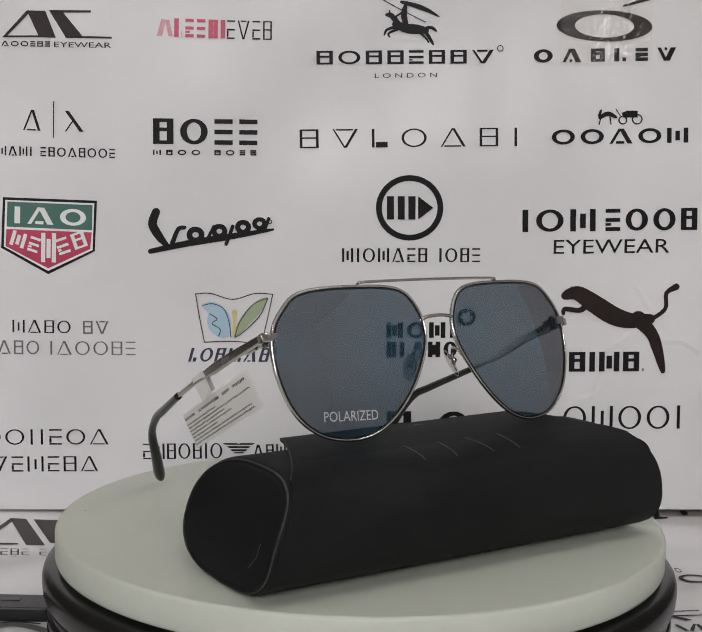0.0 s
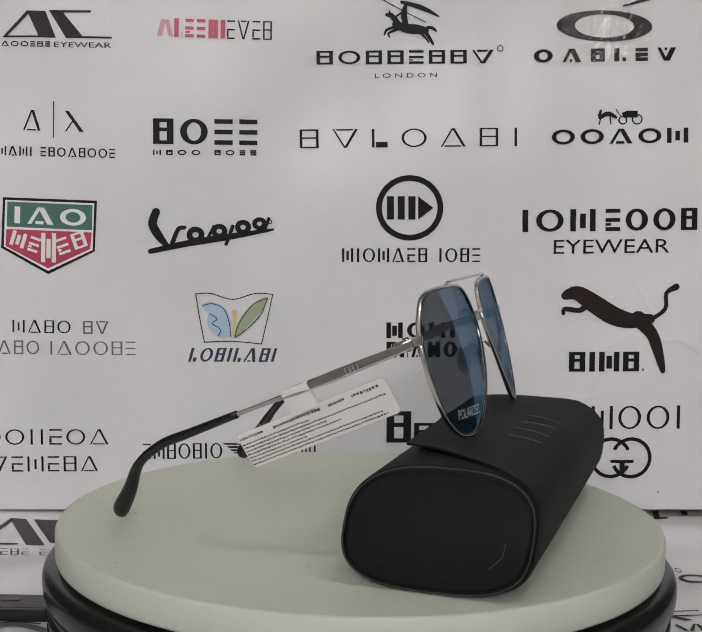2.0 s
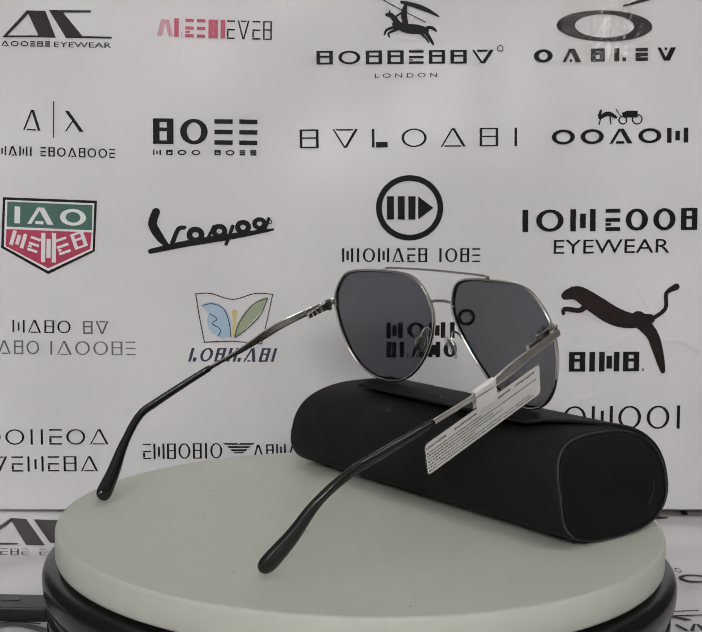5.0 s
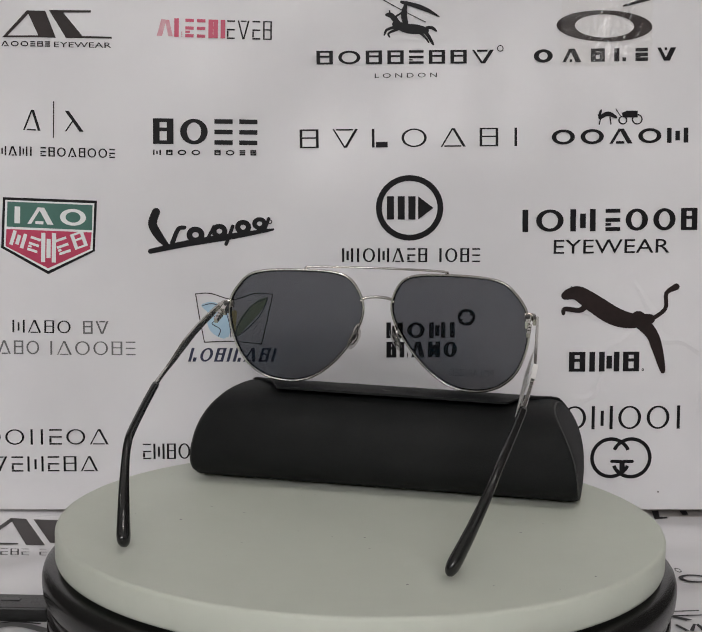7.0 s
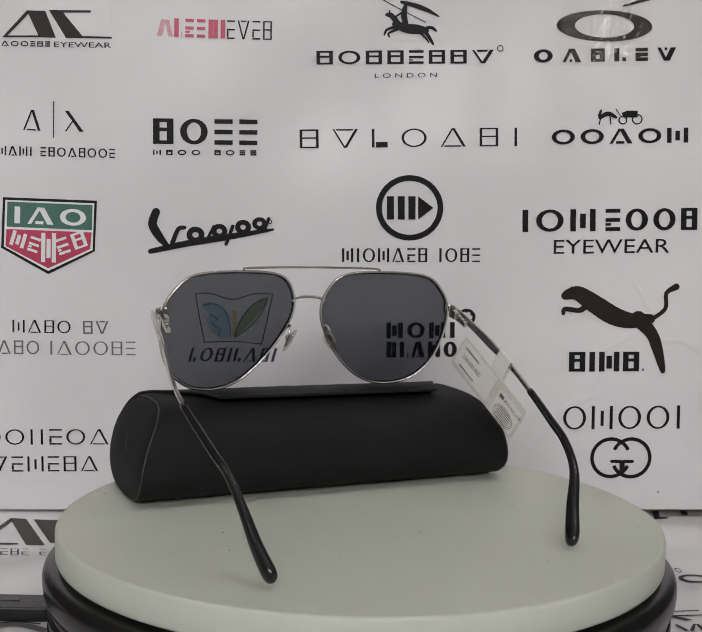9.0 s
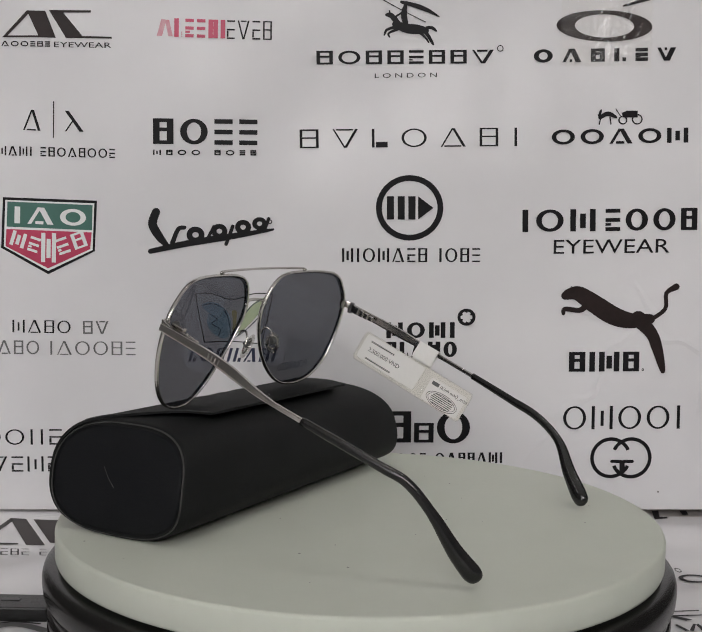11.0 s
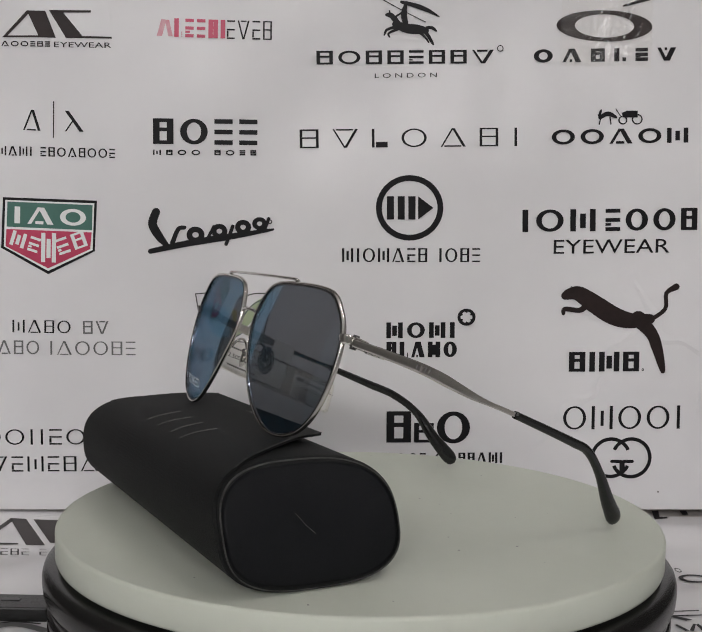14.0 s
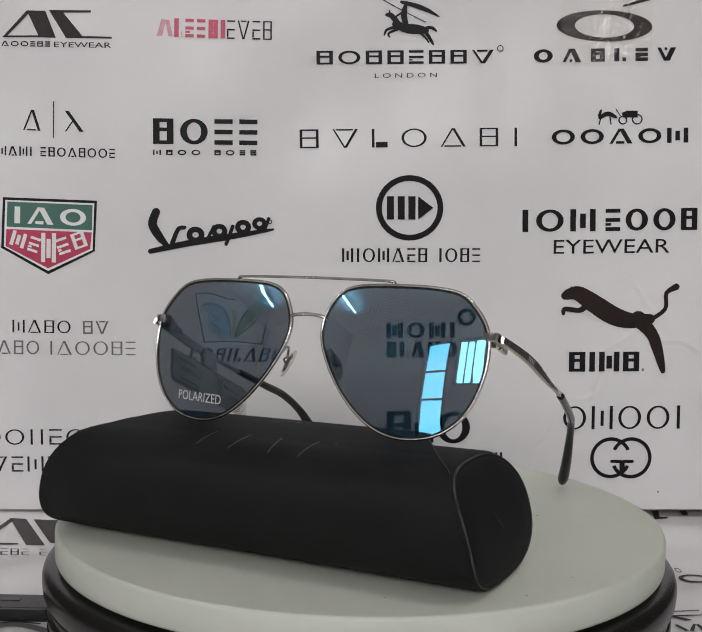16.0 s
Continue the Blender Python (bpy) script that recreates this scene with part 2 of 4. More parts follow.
def build_south_wall():
    wall = tagged(part("wall_south", wall_piece(X0 - 0.1, DX0, Z0, Z1), M_WALL), "painted wall with a doorway and a barred window", kind="structure")
    part("wall_panel", wall_piece(DX0, DX1, DZ1, Z1), M_WALL, wall)
    part("wall_panel", wall_piece(DX1, WX0, Z0, Z1), M_WALL, wall)
    part("wall_panel", wall_piece(WX0, WX1, Z0, WZ0), M_WALL, wall)
    part("wall_panel", wall_piece(WX0, WX1, WZ1, Z1), M_WALL, wall)
    part("wall_panel", wall_piece(WX1, X1 + 0.1, Z0, Z1), M_WALL, wall)
    for nm, x0, x1, z0, z1, lab in (("door_1", DX0, DX1, Z0, DZ1, "open doorway in a green steel frame"), ("window_1", WX0, WX1, WZ0, WZ1, "window with upright steel bars")):
        ob = tagged(new(nm), lab, kind="structure")
        for a, b, c, d in ((x0, x0 + 0.04, z0, z1), (x1 - 0.04, x1, z0, z1), (x0 + 0.04, x1 - 0.04, z1 - 0.04, z1)):
            part("frame_piece", boxed(a, b, Y0 - 0.07, Y0 - 0.02, c, d, 0.004), M_FRAME, ob)
        if nm == "door_1":
            # added panel, no known door leaf: dims the doorway's lower part in the lenses
            part("half_door", boxed(x0 + 0.04, x1 - 0.04, Y0 - 0.06, Y0 - 0.03, z0 + 0.01, z0 + 0.95, 0.004), M_DIMMING, ob, "low pale green half door")
            for z in (0.62, 1.02):
                part("crossbar", boxed(x0 + 0.04, x1 - 0.04, Y0 - 0.055, Y0 - 0.035, z, z + 0.03, 0.003), M_FRAME, ob)
        if nm == "window_1":
            part("window_sill", boxed(x0 + 0.04, x1 - 0.04, Y0 - 0.08, Y0 + 0.01, z0, z0 + 0.03, 0.004), M_FRAME, ob)
            k = 15
            for i in range(1, k):
                x = x0 + 0.04 + (x1 - x0 - 0.08) * i / k
                part("bar", boxed(x - 0.009, x + 0.009, Y0 - 0.057, Y0 - 0.039, z0 + 0.03, z1 - 0.04), M_FRAME, ob)
            part("mullion", boxed(x0 + 0.52, x0 + 0.57, Y0 - 0.075, Y0 - 0.058, z0 + 0.03, z1 - 0.04, 0.003), M_FRAME, ob)


build_south_wall()
area_lamp("door_daylight", look(((DX0 + DX1) / 2, Y0 - 0.12, (Z0 + DZ1) / 2), ((DX0 + DX1) / 2, 0, (Z0 + DZ1) / 2)), DX1 - DX0, DZ1 - Z0, 15, (1.0, 0.95, 0.925))
area_lamp("window_daylight", look(((WX0 + WX1) / 2, Y0 - 0.12, (WZ0 + WZ1) / 2), ((WX0 + WX1) / 2, 0, (WZ0 + WZ1) / 2)), WX1 - WX0, WZ1 - WZ0, 40, (1.0, 0.95, 0.925))
structure("ground", boxed(-40, 40, -60, Y0 - 0.1, Z0 - 0.2, Z0 - 0.1), M_FLOOR, "bare yard outside the door")


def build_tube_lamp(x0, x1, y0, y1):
    """Fluorescent batten under the ceiling from (x0, y0) to (x1, y1), for the reflected lamp and the added fill."""
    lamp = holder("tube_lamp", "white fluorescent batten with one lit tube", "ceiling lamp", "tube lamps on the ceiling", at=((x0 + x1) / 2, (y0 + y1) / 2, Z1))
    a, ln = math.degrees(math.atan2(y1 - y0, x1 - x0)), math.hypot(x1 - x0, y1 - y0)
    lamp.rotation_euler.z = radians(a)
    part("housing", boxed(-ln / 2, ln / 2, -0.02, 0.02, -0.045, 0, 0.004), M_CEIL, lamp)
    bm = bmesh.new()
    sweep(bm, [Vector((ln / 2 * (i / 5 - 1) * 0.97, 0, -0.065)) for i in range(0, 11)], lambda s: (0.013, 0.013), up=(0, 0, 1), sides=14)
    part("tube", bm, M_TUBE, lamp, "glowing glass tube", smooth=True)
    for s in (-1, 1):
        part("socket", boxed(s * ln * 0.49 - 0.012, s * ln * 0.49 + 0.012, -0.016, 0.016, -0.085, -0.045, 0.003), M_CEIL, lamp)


build_tube_lamp(-2.38, -2.52, -0.80, -1.75)
# second batten is an added, unseen fill that brightens plate and case from above
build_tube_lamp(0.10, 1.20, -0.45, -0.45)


# ---- desk ----
def build_desk():
    desk = holder("desk", "grey laminate desk under the display", "desk", at=(0, 0, Z0))
    h = -Z0
    part("desktop", boxed(-0.9, 0.9, -0.62, 0.40, h - 0.030, h - 0.0006, 0.0002), M_DESK, desk)
    for sx in (-0.85, 0.85):
        for sy in (-0.57, 0.35):
            part("leg", boxed(sx - 0.025, sx + 0.025, sy - 0.025, sy + 0.025, 0, h - 0.030, 0.003), M_DESK, desk)


build_desk()

# ---- turntable ----
def build_turntable():
    """A black motor base that stands still and a cream plate that spins on it."""
    table = holder("turntable", "motorised turntable with a cream plate on a black base", "turntable")
    prof = [(0.120, 0.0), (0.1290, 0.0), (0.1305, 0.0012), (0.1308, 0.0060), (0.1300, 0.0072), (0.1292, 0.0074), (0.1292, 0.0080), (0.1304, 0.0084),
            (0.1308, 0.0094), (0.1308, 0.0122), (0.1302, 0.0132), (0.1292, 0.0136), (0.1290, 0.0142), (0.1300, 0.0146), (0.1302, 0.0165), (0.1296, 0.0178), (0.1288, 0.0190), (0.120, 0.0190)]
    part("base", lathe([(r * 0.992, z) for r, z in prof], 200, PX, PY), M_BASE, table, "ribbed black plastic base", smooth=True)
    rim = [(0.118, 0.0190), (0.1296, 0.0190), (0.1310, 0.0193), (0.1318, 0.0199), (0.1320, 0.0204), (0.1323, 0.0210), (0.1326, 0.0240), (0.1326, 0.0264), (0.1321, 0.0282), (0.1309, 0.0296), (0.1285, 0.0306), (0.1250, 0.0312), (0.118, 0.0312)]
    part("rim", lathe([(r * 0.992, z) for r, z in rim], 200, PX, PY), M_BASE, table, "rounded black plastic rim", smooth=True)
    part("spindle", lathe([(0.018, 0.0312), (0.018, TOP - 0.0122)], 48, PX, PY), M_BASE, table)
    r, t = 0.1265, 0.0124
    prof = [(0.010, -t), (r - 0.0015, -t), (r - 0.0004, -t + 0.0005), (r, -t + 0.0016), (r, -0.0014), (r - 0.0004, -0.0005), (r - 0.0013, 0.0), (0.010, 0.0)]
    plate = part("plate", lathe(prof, 220), M_PLATE, table, "round cream plastic plate that spins")
    plate.location = (PX, PY, TOP)
    for p in plate.data.polygons:
        p.use_smooth = len(p.vertices) == 4 and abs(p.normal.z) < 0.98
    bm = bmesh.new()
    rnd = random.Random(4)
    for _ in range(26):
        a, q = rnd.uniform(0, 6.28), 0.12 * math.sqrt(rnd.random())
        s = rnd.uniform(0.0002, 0.0006)
        bmesh.ops.create_circle(bm, cap_ends=True, segments=7, radius=s, matrix=Matrix.Translation((q * math.cos(a), q * math.sin(a), 0.0002)) @ Matrix.Diagonal((1, rnd.uniform(0.4, 1), 1, 1)))
    tagged(part("specks", bm, M_GREY_INK, plate, "tiny grey specks of dust"), kind="stuff")
    return plate


PX, PY = 0.0022, -0.0040            # the plate's middle, a hair beside the axis
PLATE = build_turntable()


def build_bar():
    bar = holder("cable_box", "flat black plastic cable box lying beside the turntable base", "cable box", at=(-0.30, -0.011, 0))
    part("shell", boxed(-0.20, 0.172, -0.0085, 0.0085, 0, 0.0062, 0.0008), M_BASE, bar)
    for x in (0.105, 0.128, 0.150):
        part("slot", boxed(x, x + 0.008, 0.0, 0.003, 0.0062, 0.0065), M_TIP, bar)


build_bar()

# ---- spectacle case ----
CASE_L, CASE_W, CASE_H = 0.1808, 0.0673, 0.0426
ROUND = 2.85           # how square the case's shoulders are


def oval(s, grow=0.0):
    """Outline of the case in (depth, height): flat base, round shoulders. s from 0 to 1."""
    a = 2 * math.pi * s
    c, d = math.cos(a), math.sin(a)
    e = 2 / ROUND
    y = (CASE_W / 2 + grow) * math.copysign(abs(c) ** e, c)
    z = (CASE_H / 2 + grow) * math.copysign(abs(d) ** (e if d > 0 else 2 / 3.1), d) + CASE_H / 2
    return y, max(z, 0.0)


def case_top(y, grow):
    """Height of the case's upper skin at a depth y."""
    c = min(1.0, abs(y) / (CASE_W / 2 + grow)) ** (ROUND / 2)
    return (CASE_H / 2 + grow) * math.sqrt(1 - c * c) ** (2 / ROUND) + CASE_H / 2


def build_case():
    case = holder("spectacle_case", "matt black soft spectacle case lying on its flat base", "spectacle case", at=(0, 0, TOP))
    m = pose(-0.0049, -0.0583, 0.0, 0, 0, -1.76)
    n, h = 96, CASE_L / 2

    def lean(x, z):
        """The soft ends lean in towards the top."""
        k = max(0.0, z) / CASE_H
        return x - math.copysign(0.0138 * k ** 2.7, x) * min(1.0, abs(x) / h)

    def at(x, y, z):
        """The soft body sags a little to the front, and one end is slightly taller."""
        return m @ Vector((x, y - 0.082 * z, z * (1 + 0.026 * x / h)))

    def rings_of(spec, sx=1):
        return [[at(sx * lean(x, oval(i / n, g)[1]), *oval(i / n, g)) for i in range(n)] for x, g in spec]

    spec = [(-h, -0.0012), (-h + 0.0005, -0.0004), (-h + 0.0014, 0.0), (-h / 2, 0.0), (0, 0.0), (h / 2, 0.0), (h - 0.0014, 0.0), (h - 0.0005, -0.0004), (h, -0.0012)]
    part("body", loft(bmesh.new(), rings_of(spec)), M_CASE, case, smooth=True)
    # end panels, a little sunk inside a thin raised lip
    for sx in (-1, 1):
        lip = ((h - 0.0003, -0.0007), (h + 0.0002, -0.0007), (h + 0.0004, -0.0009), (h + 0.0002, -0.0011), (h - 0.0003, -0.0011))
        part("end_lip", loft(bmesh.new(), rings_of(lip, sx), cap=False), M_SEAM, case, "worn grey edge of the end panel", smooth=True)
        panel = ((h - 0.0002, -0.0011), (h + 0.0002, -0.0030), (h + 0.0003, -0.012))
        part("end_panel", loft(bmesh.new(), rings_of(panel, sx)), M_CASE_END, case, smooth=True)
    # flap: comes up the front, over the top and ends in a straight free edge behind
    prof = [Vector(oval(0.655 - i / 48 * 0.465, -0.0006 + 0.0008 * min(1.0, i / 14))) for i in range(49)]
    d = (prof[-1] - prof[-2]).normalized()
    for k in range(1, 5):
        prof.append(prof[48] + Vector((d.x, d.y * 0.75)) * 0.0013 * k)
    rings = []
    for i, p in enumerate(prof):
        t = (prof[min(i + 1, len(prof) - 1)] - prof[max(i - 1, 0)]).normalized()
        nn = Vector((-t.y, t.x))
        k = max(0.0, (p.x + 0.022) / 0.040)
        a, b = lean(-h + 0.0006, p.y) + 0.0185 * k, lean(h - 0.0006, p.y) - 0.0235 * k
        rise = 0.0032 * max(0.0, (p.x + 0.010) / 0.034)
        ring = []
        for off in (0.0, 0.0003 + 0.0008 * min(1.0, i / 16)):
            row = [at(a + (b - a) * q / 8, p.x + nn.x * off, p.y + nn.y * off + rise) for q in range(9)]
            ring += row if off == 0.0 else row[::-1]
        rings.append(ring)
    flap = part("flap", loft(bmesh.new(), rings), M_CASE, case, "soft black flap with a straight free edge")
    # pale worn edge along the flap
    for q in (0, 8):
        bm = bmesh.new()
        sweep(bm, [r[17 - q] for r in rings[32:]], lambda s: (0.00022, 0.00022), up=(1, 0, 0), sides=6)
        part("worn_edge", bm, M_SEAM, flap)
    # pressed slanted strokes on the flap
    for xa, xb, ya, yb in ((-0.0223, -0.0227, -0.0068, -0.0221), (-0.0070, -0.0086, -0.0067, -0.0226), (0.0060, 0.0083, -0.0071, -0.0228), (0.0216, 0.0206, -0.0073, -0.0231), (0.0290, 0.0288, -0.0070, -0.0085)):
        bm = bmesh.new()
        path = []
        for j in range(9):
            y = ya + (yb - ya) * j / 8
            path.append(at(xa + (xb - xa) * j / 8, y, case_top(y, 0.0002) + 0.0011))
        sweep(bm, path, lambda s: (0.00025, 0.00032), up=(0, 0, 1), sides=6)
        part("pressed_stroke", bm, M_DEBOSS, case)
    # small pressed mark near the flap's edge
    bm = bmesh.new()
    sweep(bm, [at(x, y, case_top(y, 0.0002) + 0.0034) for x, y in ((-0.0025, 0.0135), (0, 0.0155), (0.0025, 0.0135))], lambda s: (0.0003, 0.0003), up=(0, 0, 1), sides=6)
    part("pressed_mark", bm, M_DEBOSS, case)
    # scratches on the end panels
    for sx, pts in ((-1, ((-0.024, 0.021), (-0.0235, 0.016), (-0.0195, 0.0115))), (1, ((-0.006, 0.026), (-0.003, 0.022), (0.000, 0.019)))):
        bm = bmesh.new()
        sweep(bm, [at(sx * lean(h + 0.0005, z), y, z) for y, z in pts], lambda s: (0.00016, 0.00016), sides=5)
        part("scratch", bm, M_SEAM, case)
    return case


CASE = build_case()

# ---- sunglasses ----
GX = 0.0015            # middle of the bridge, along the front
YC = -0.0546
RIM = [(0.0338, 0.1008), (0.0564, 0.0993), (0.0659, 0.0926), (0.0709, 0.0829), (0.0706, 0.0693), (0.0656, 0.0563), (0.0565, 0.0483),
       (0.0445, 0.0458), (0.0333, 0.0481), (0.0230, 0.0554), (0.0138, 0.0665), (0.0074, 0.0794), (0.0079, 0.0898), (0.0153, 0.0989)]
# the front sits slightly askew on the case
ASKEW = Matrix.Translation((GX, YC, 0.07)) @ pose(0, 0, 0, 0, -0.52) @ pose(0, 0, 0, 0, 0, -0.98) @ Matrix.Translation((-GX, -YC, -0.07))


def front_y(ax, z, forward=0.0):
    """Depth of the lens surface at a distance ax from the bridge and a height z."""
    dx, dz = ax - 0.0385, z - 0.0725
    return YC + 0.261 * dz + dx * 0.105 + (dx * dx + dz * dz) / 0.324 - forward


def rim_points(side, grow=0.0, forward=0.0, steps=7):
    flat = spline([(x, z, 0) for x, z in RIM], steps, closed=True)
    out = []
    n = len(flat)
    for i, p in enumerate(flat):
        t = (flat[(i + 1) % n] - flat[i - 1]).normalized()
        q = p + Vector((-t.y, t.x, 0)) * grow
        out.append(Vector((GX + side * q.x, front_y(q.x, q.y, forward), q.y)))
    return out


def lens_skin(side, forward, grow):
    bm = bmesh.new()
    edge = rim_points(side, grow)
    cx, cz = 0.0385, 0.0725
    rings = []
    for k in range(1, 9):
        f = k / 8
        ring = []
        for p in edge:
            ax, z = cx + (side * (p.x - GX) - cx) * f, cz + (p.z - cz) * f
            ring.append(bm.verts.new((GX + side * ax, front_y(ax, z, forward), z)))
        rings.append(ring)
    mid = bm.verts.new((GX + side * cx, front_y(cx, cz, forward), cz))
    n = len(edge)
    for i in range(n):
        j = (i + 1) % n
        bm.faces.new((mid, rings[0][i], rings[0][j]))
        for a, b in zip(rings, rings[1:]):
            bm.faces.new((a[i], a[j], b[j], b[i]))
    return bm


ARM_A = [(-0.0735, -0.0429, 0.0819), (-0.0743, -0.0206, 0.0722), (-0.0745, 0.0016, 0.0620), (-0.0719, 0.0246, 0.0521), (-0.0685, 0.0455, 0.0429), (-0.0660, 0.0591, 0.0367), (-0.0625, 0.0704, 0.0275), (-0.0570, 0.0776, 0.0148), (-0.0510, 0.0862, 0.0026)]
ARM_B = [(0.0770, -0.0456, 0.0830), (0.0802, -0.0184, 0.0727), (0.0825, 0.0035, 0.0614), (0.0830, 0.0209, 0.0540), (0.0807, 0.0500, 0.0412), (0.0789, 0.0606, 0.0358), (0.0764, 0.0692, 0.0254), (0.0735, 0.0767, 0.0128), (0.0703, 0.0842, 0.0028)]


def text_mesh(words, size, align="CENTER"):
    cu = bpy.data.curves.new("writing", "FONT")
    cu.body, cu.size, cu.align_x, cu.resolution_u = words, size, align, 3
    ob = new("writing", cu)
    me = bpy.data.meshes.new_from_object(ob.evaluated_get(bpy.context.evaluated_depsgraph_get()))
    bpy.data.objects.remove(ob)
    bpy.data.curves.remove(cu)
    bm = bmesh.new()
    bm.from_mesh(me)
    bpy.data.meshes.remove(me)
    return bm


def build_glasses():
    g = holder("sunglasses", "silver metal aviator sunglasses with blue-grey mirrored lenses, resting on the case", "sunglasses", at=(0, 0, TOP))
    for side, arm in ((-1, ARM_A), (1, ARM_B)):
        bm = bmesh.new()
        sweep(bm, rim_points(side, 0.0, 0.0006), lambda s: (0.00095, 0.00062), up=(0, 1, 0), sides=10, closed=True)
        rim = part("rim", bm, M_STEEL, g, "thin silver metal rim", smooth=True)
        bm = bmesh.new()
        sweep(bm, rim_points(side, -0.0007, 0.0012), lambda s: (0.00028, 0.00026), up=(0, 1, 0), sides=6, closed=True)
        part("groove", bm, M_TIP, rim, "dark groove round the lens", smooth=True)
        lens = part("lens", lens_skin(side, 0.0002, 0.0), M_LENS, g, "grey polarised lens", smooth=True)
        part("mirror_coating", lens_skin(side, 0.0009, -0.0002), M_COAT, lens, "blue mirror coating", smooth=True)
        # nose pad on its wire
        wire = [Vector((GX + side * x, y, z)) for x, y, z in ((0.0105, -0.0543, 0.0728), (0.0092, -0.0526, 0.0750), (0.0090, -0.0502, 0.0757), (0.0099, -0.0484, 0.0738), (0.0107, -0.0481, 0.0706))]
        bm = bmesh.new()
        sweep(bm, spline(wire, 6), lambda s: (0.0005, 0.0005), sides=8)
        part("nose_pad_arm", bm, M_STEEL, g, "bent silver wire that holds the nose pad", smooth=True)
        seat = Matrix.Translation((GX + side * 0.0100, -0.0480, 0.0690)) @ pose(0, 0, 0, 0, 0, side * -35) @ pose(0, 0, 0, 0, side * -30)
        bm = bmesh.new()
        bmesh.ops.create_uvsphere(bm, u_segments=20, v_segments=12, radius=1.0)
        bmesh.ops.transform(bm, matrix=seat @ Matrix.Diagonal((0.0013, 0.0034, 0.0060, 1)), verts=bm.verts)
        pad = part("nose_pad", bm, M_PAD, g, "clear silicone nose pad", smooth=True)
        bm = bmesh.new()
        sweep(bm, [seat @ Vector((side * 0.0004, 0.0022 * math.cos(q * math.pi / 12), 0.0036 * math.sin(q * math.pi / 12))) for q in range(24)], lambda s: (0.00035, 0.00035), up=seat.to_3x3() @ Vector((1, 0, 0)), sides=6, closed=True)
        part("pad_insert", bm, M_STEEL, pad, "oval metal insert inside the pad", smooth=True)
        bm = bmesh.new()
        box(bm, -0.0006, 0.0006, -0.0013, 0.0013, -0.0017, 0.0017, 0.0004, seat @ Matrix.Translation((side * 0.0010, 0, 0.0006)))
        part("pad_plate", bm, M_STEEL_DARK, g)
        bm = bmesh.new()
        bmesh.ops.create_uvsphere(bm, u_segments=12, v_segments=8, radius=0.0012)
        bmesh.ops.transform(bm, matrix=seat @ Matrix.Translation((side * 0.0016, 0, 0.0006)), verts=bm.verts)
        part("pad_screw", bm, M_STEEL, g, smooth=True)
        # end piece and hinge
        hz = (ASKEW.inverted() @ Vector(arm[0])).z
        yl = front_y(0.0696, hz)
        bm = bmesh.new()
        p = [Vector((GX + side * x, y, z)) for x, y, z in ((0.0690, yl, hz + 0.001), (0.0715, yl - 0.0004, hz + 0.001), (0.0733, yl + 0.0012, hz + 0.0008), (0.0741, yl + 0.0045, hz - 0.0012))]
        sweep(bm, spline(p, 5), lambda s: (0.0017, 0.0008), up=(0, 0, 1), sides=12, square=0.3)
        part("end_piece", bm, M_STEEL, g)
        bm = bmesh.new()
        box(bm, -0.0012, 0.0012, -0.0030, 0.0030, -0.0019, 0.0019, 0.0004, Matrix.Translation((GX + side * 0.0712, yl + 0.0062, hz - 0.0012)) @ pose(0, 0, 0, -24))
        hinge = part("hinge", bm, M_STEEL, g, "small silver barrel hinge")
        bm = bmesh.new()
        bmesh.ops.create_cone(bm, cap_ends=True, segments=14, radius1=0.0012, radius2=0.0012, depth=0.0052, matrix=Matrix.Translation((GX + side * 0.0710, yl + 0.0045, hz - 0.0006)) @ pose(0, 0, 0, -20))
        part("screw", bm, M_STEEL_DARK, hinge)
        # spring barrel behind the hinge: short blocks with gaps between them
        for k in range(3):
            bm = bmesh.new()
            box(bm, -0.0009, 0.0009, -0.0011, 0.0011, -0.0016 + 0.0002 * k, 0.0016 - 0.0002 * k, 0.0003, Matrix.Translation((GX + side * 0.0722, yl + 0.0098 + 0.0026 * k, hz - 0.0034 - 0.0011 * k)) @ pose(0, 0, 0, -24))
            part("barrel", bm, M_STEEL, hinge, "small silver spring barrel")
        # temple: flat blade that thins out into the sleeve, and the sleeve
        pts = [Vector(p) for p in arm]
        path = spline(pts, 10)
        cut = 30

        def blade(s):
            u = s * 3
            tall = 0.0015 + 0.0006 * min(u / 1.2, 1) if u < 1.35 else 0.0021 - 0.0012 * min((u - 1.35) / 0.9, 1)
            return (0.00065 + 0.0002 * max(0, u - 2), tall)

        bm = bmesh.new()
        sweep(bm, path[:cut + 2], blade, up=(1, 0, 0), sides=12, square=0.35)
        temple = part("temple", bm, M_STEEL, g, "flat silver metal temple arm")
        bm = bmesh.new()
        for k in range(4):
            q = path[9].lerp(path[10], k * 0.62)
            box(bm, -0.0001, 0.0001, -0.00028, 0.00028, -0.0010, 0.0010, 0, Matrix.Translation(q + Vector((side * 0.00062, 0, 0))) @ pose(0, 0, 0, -24))
        part("engraved_mark", bm, M_GREY_METAL, temple)

        def sleeve(s):
            w = 0.0015 + 0.0004 * min(s * 4, 1) + 0.0023 * max(0, s - 0.58) / 0.42
            k = min(1.0, (1 - s) / 0.10)
            e = math.sqrt(max(0.02, 1 - (1 - k) ** 2))
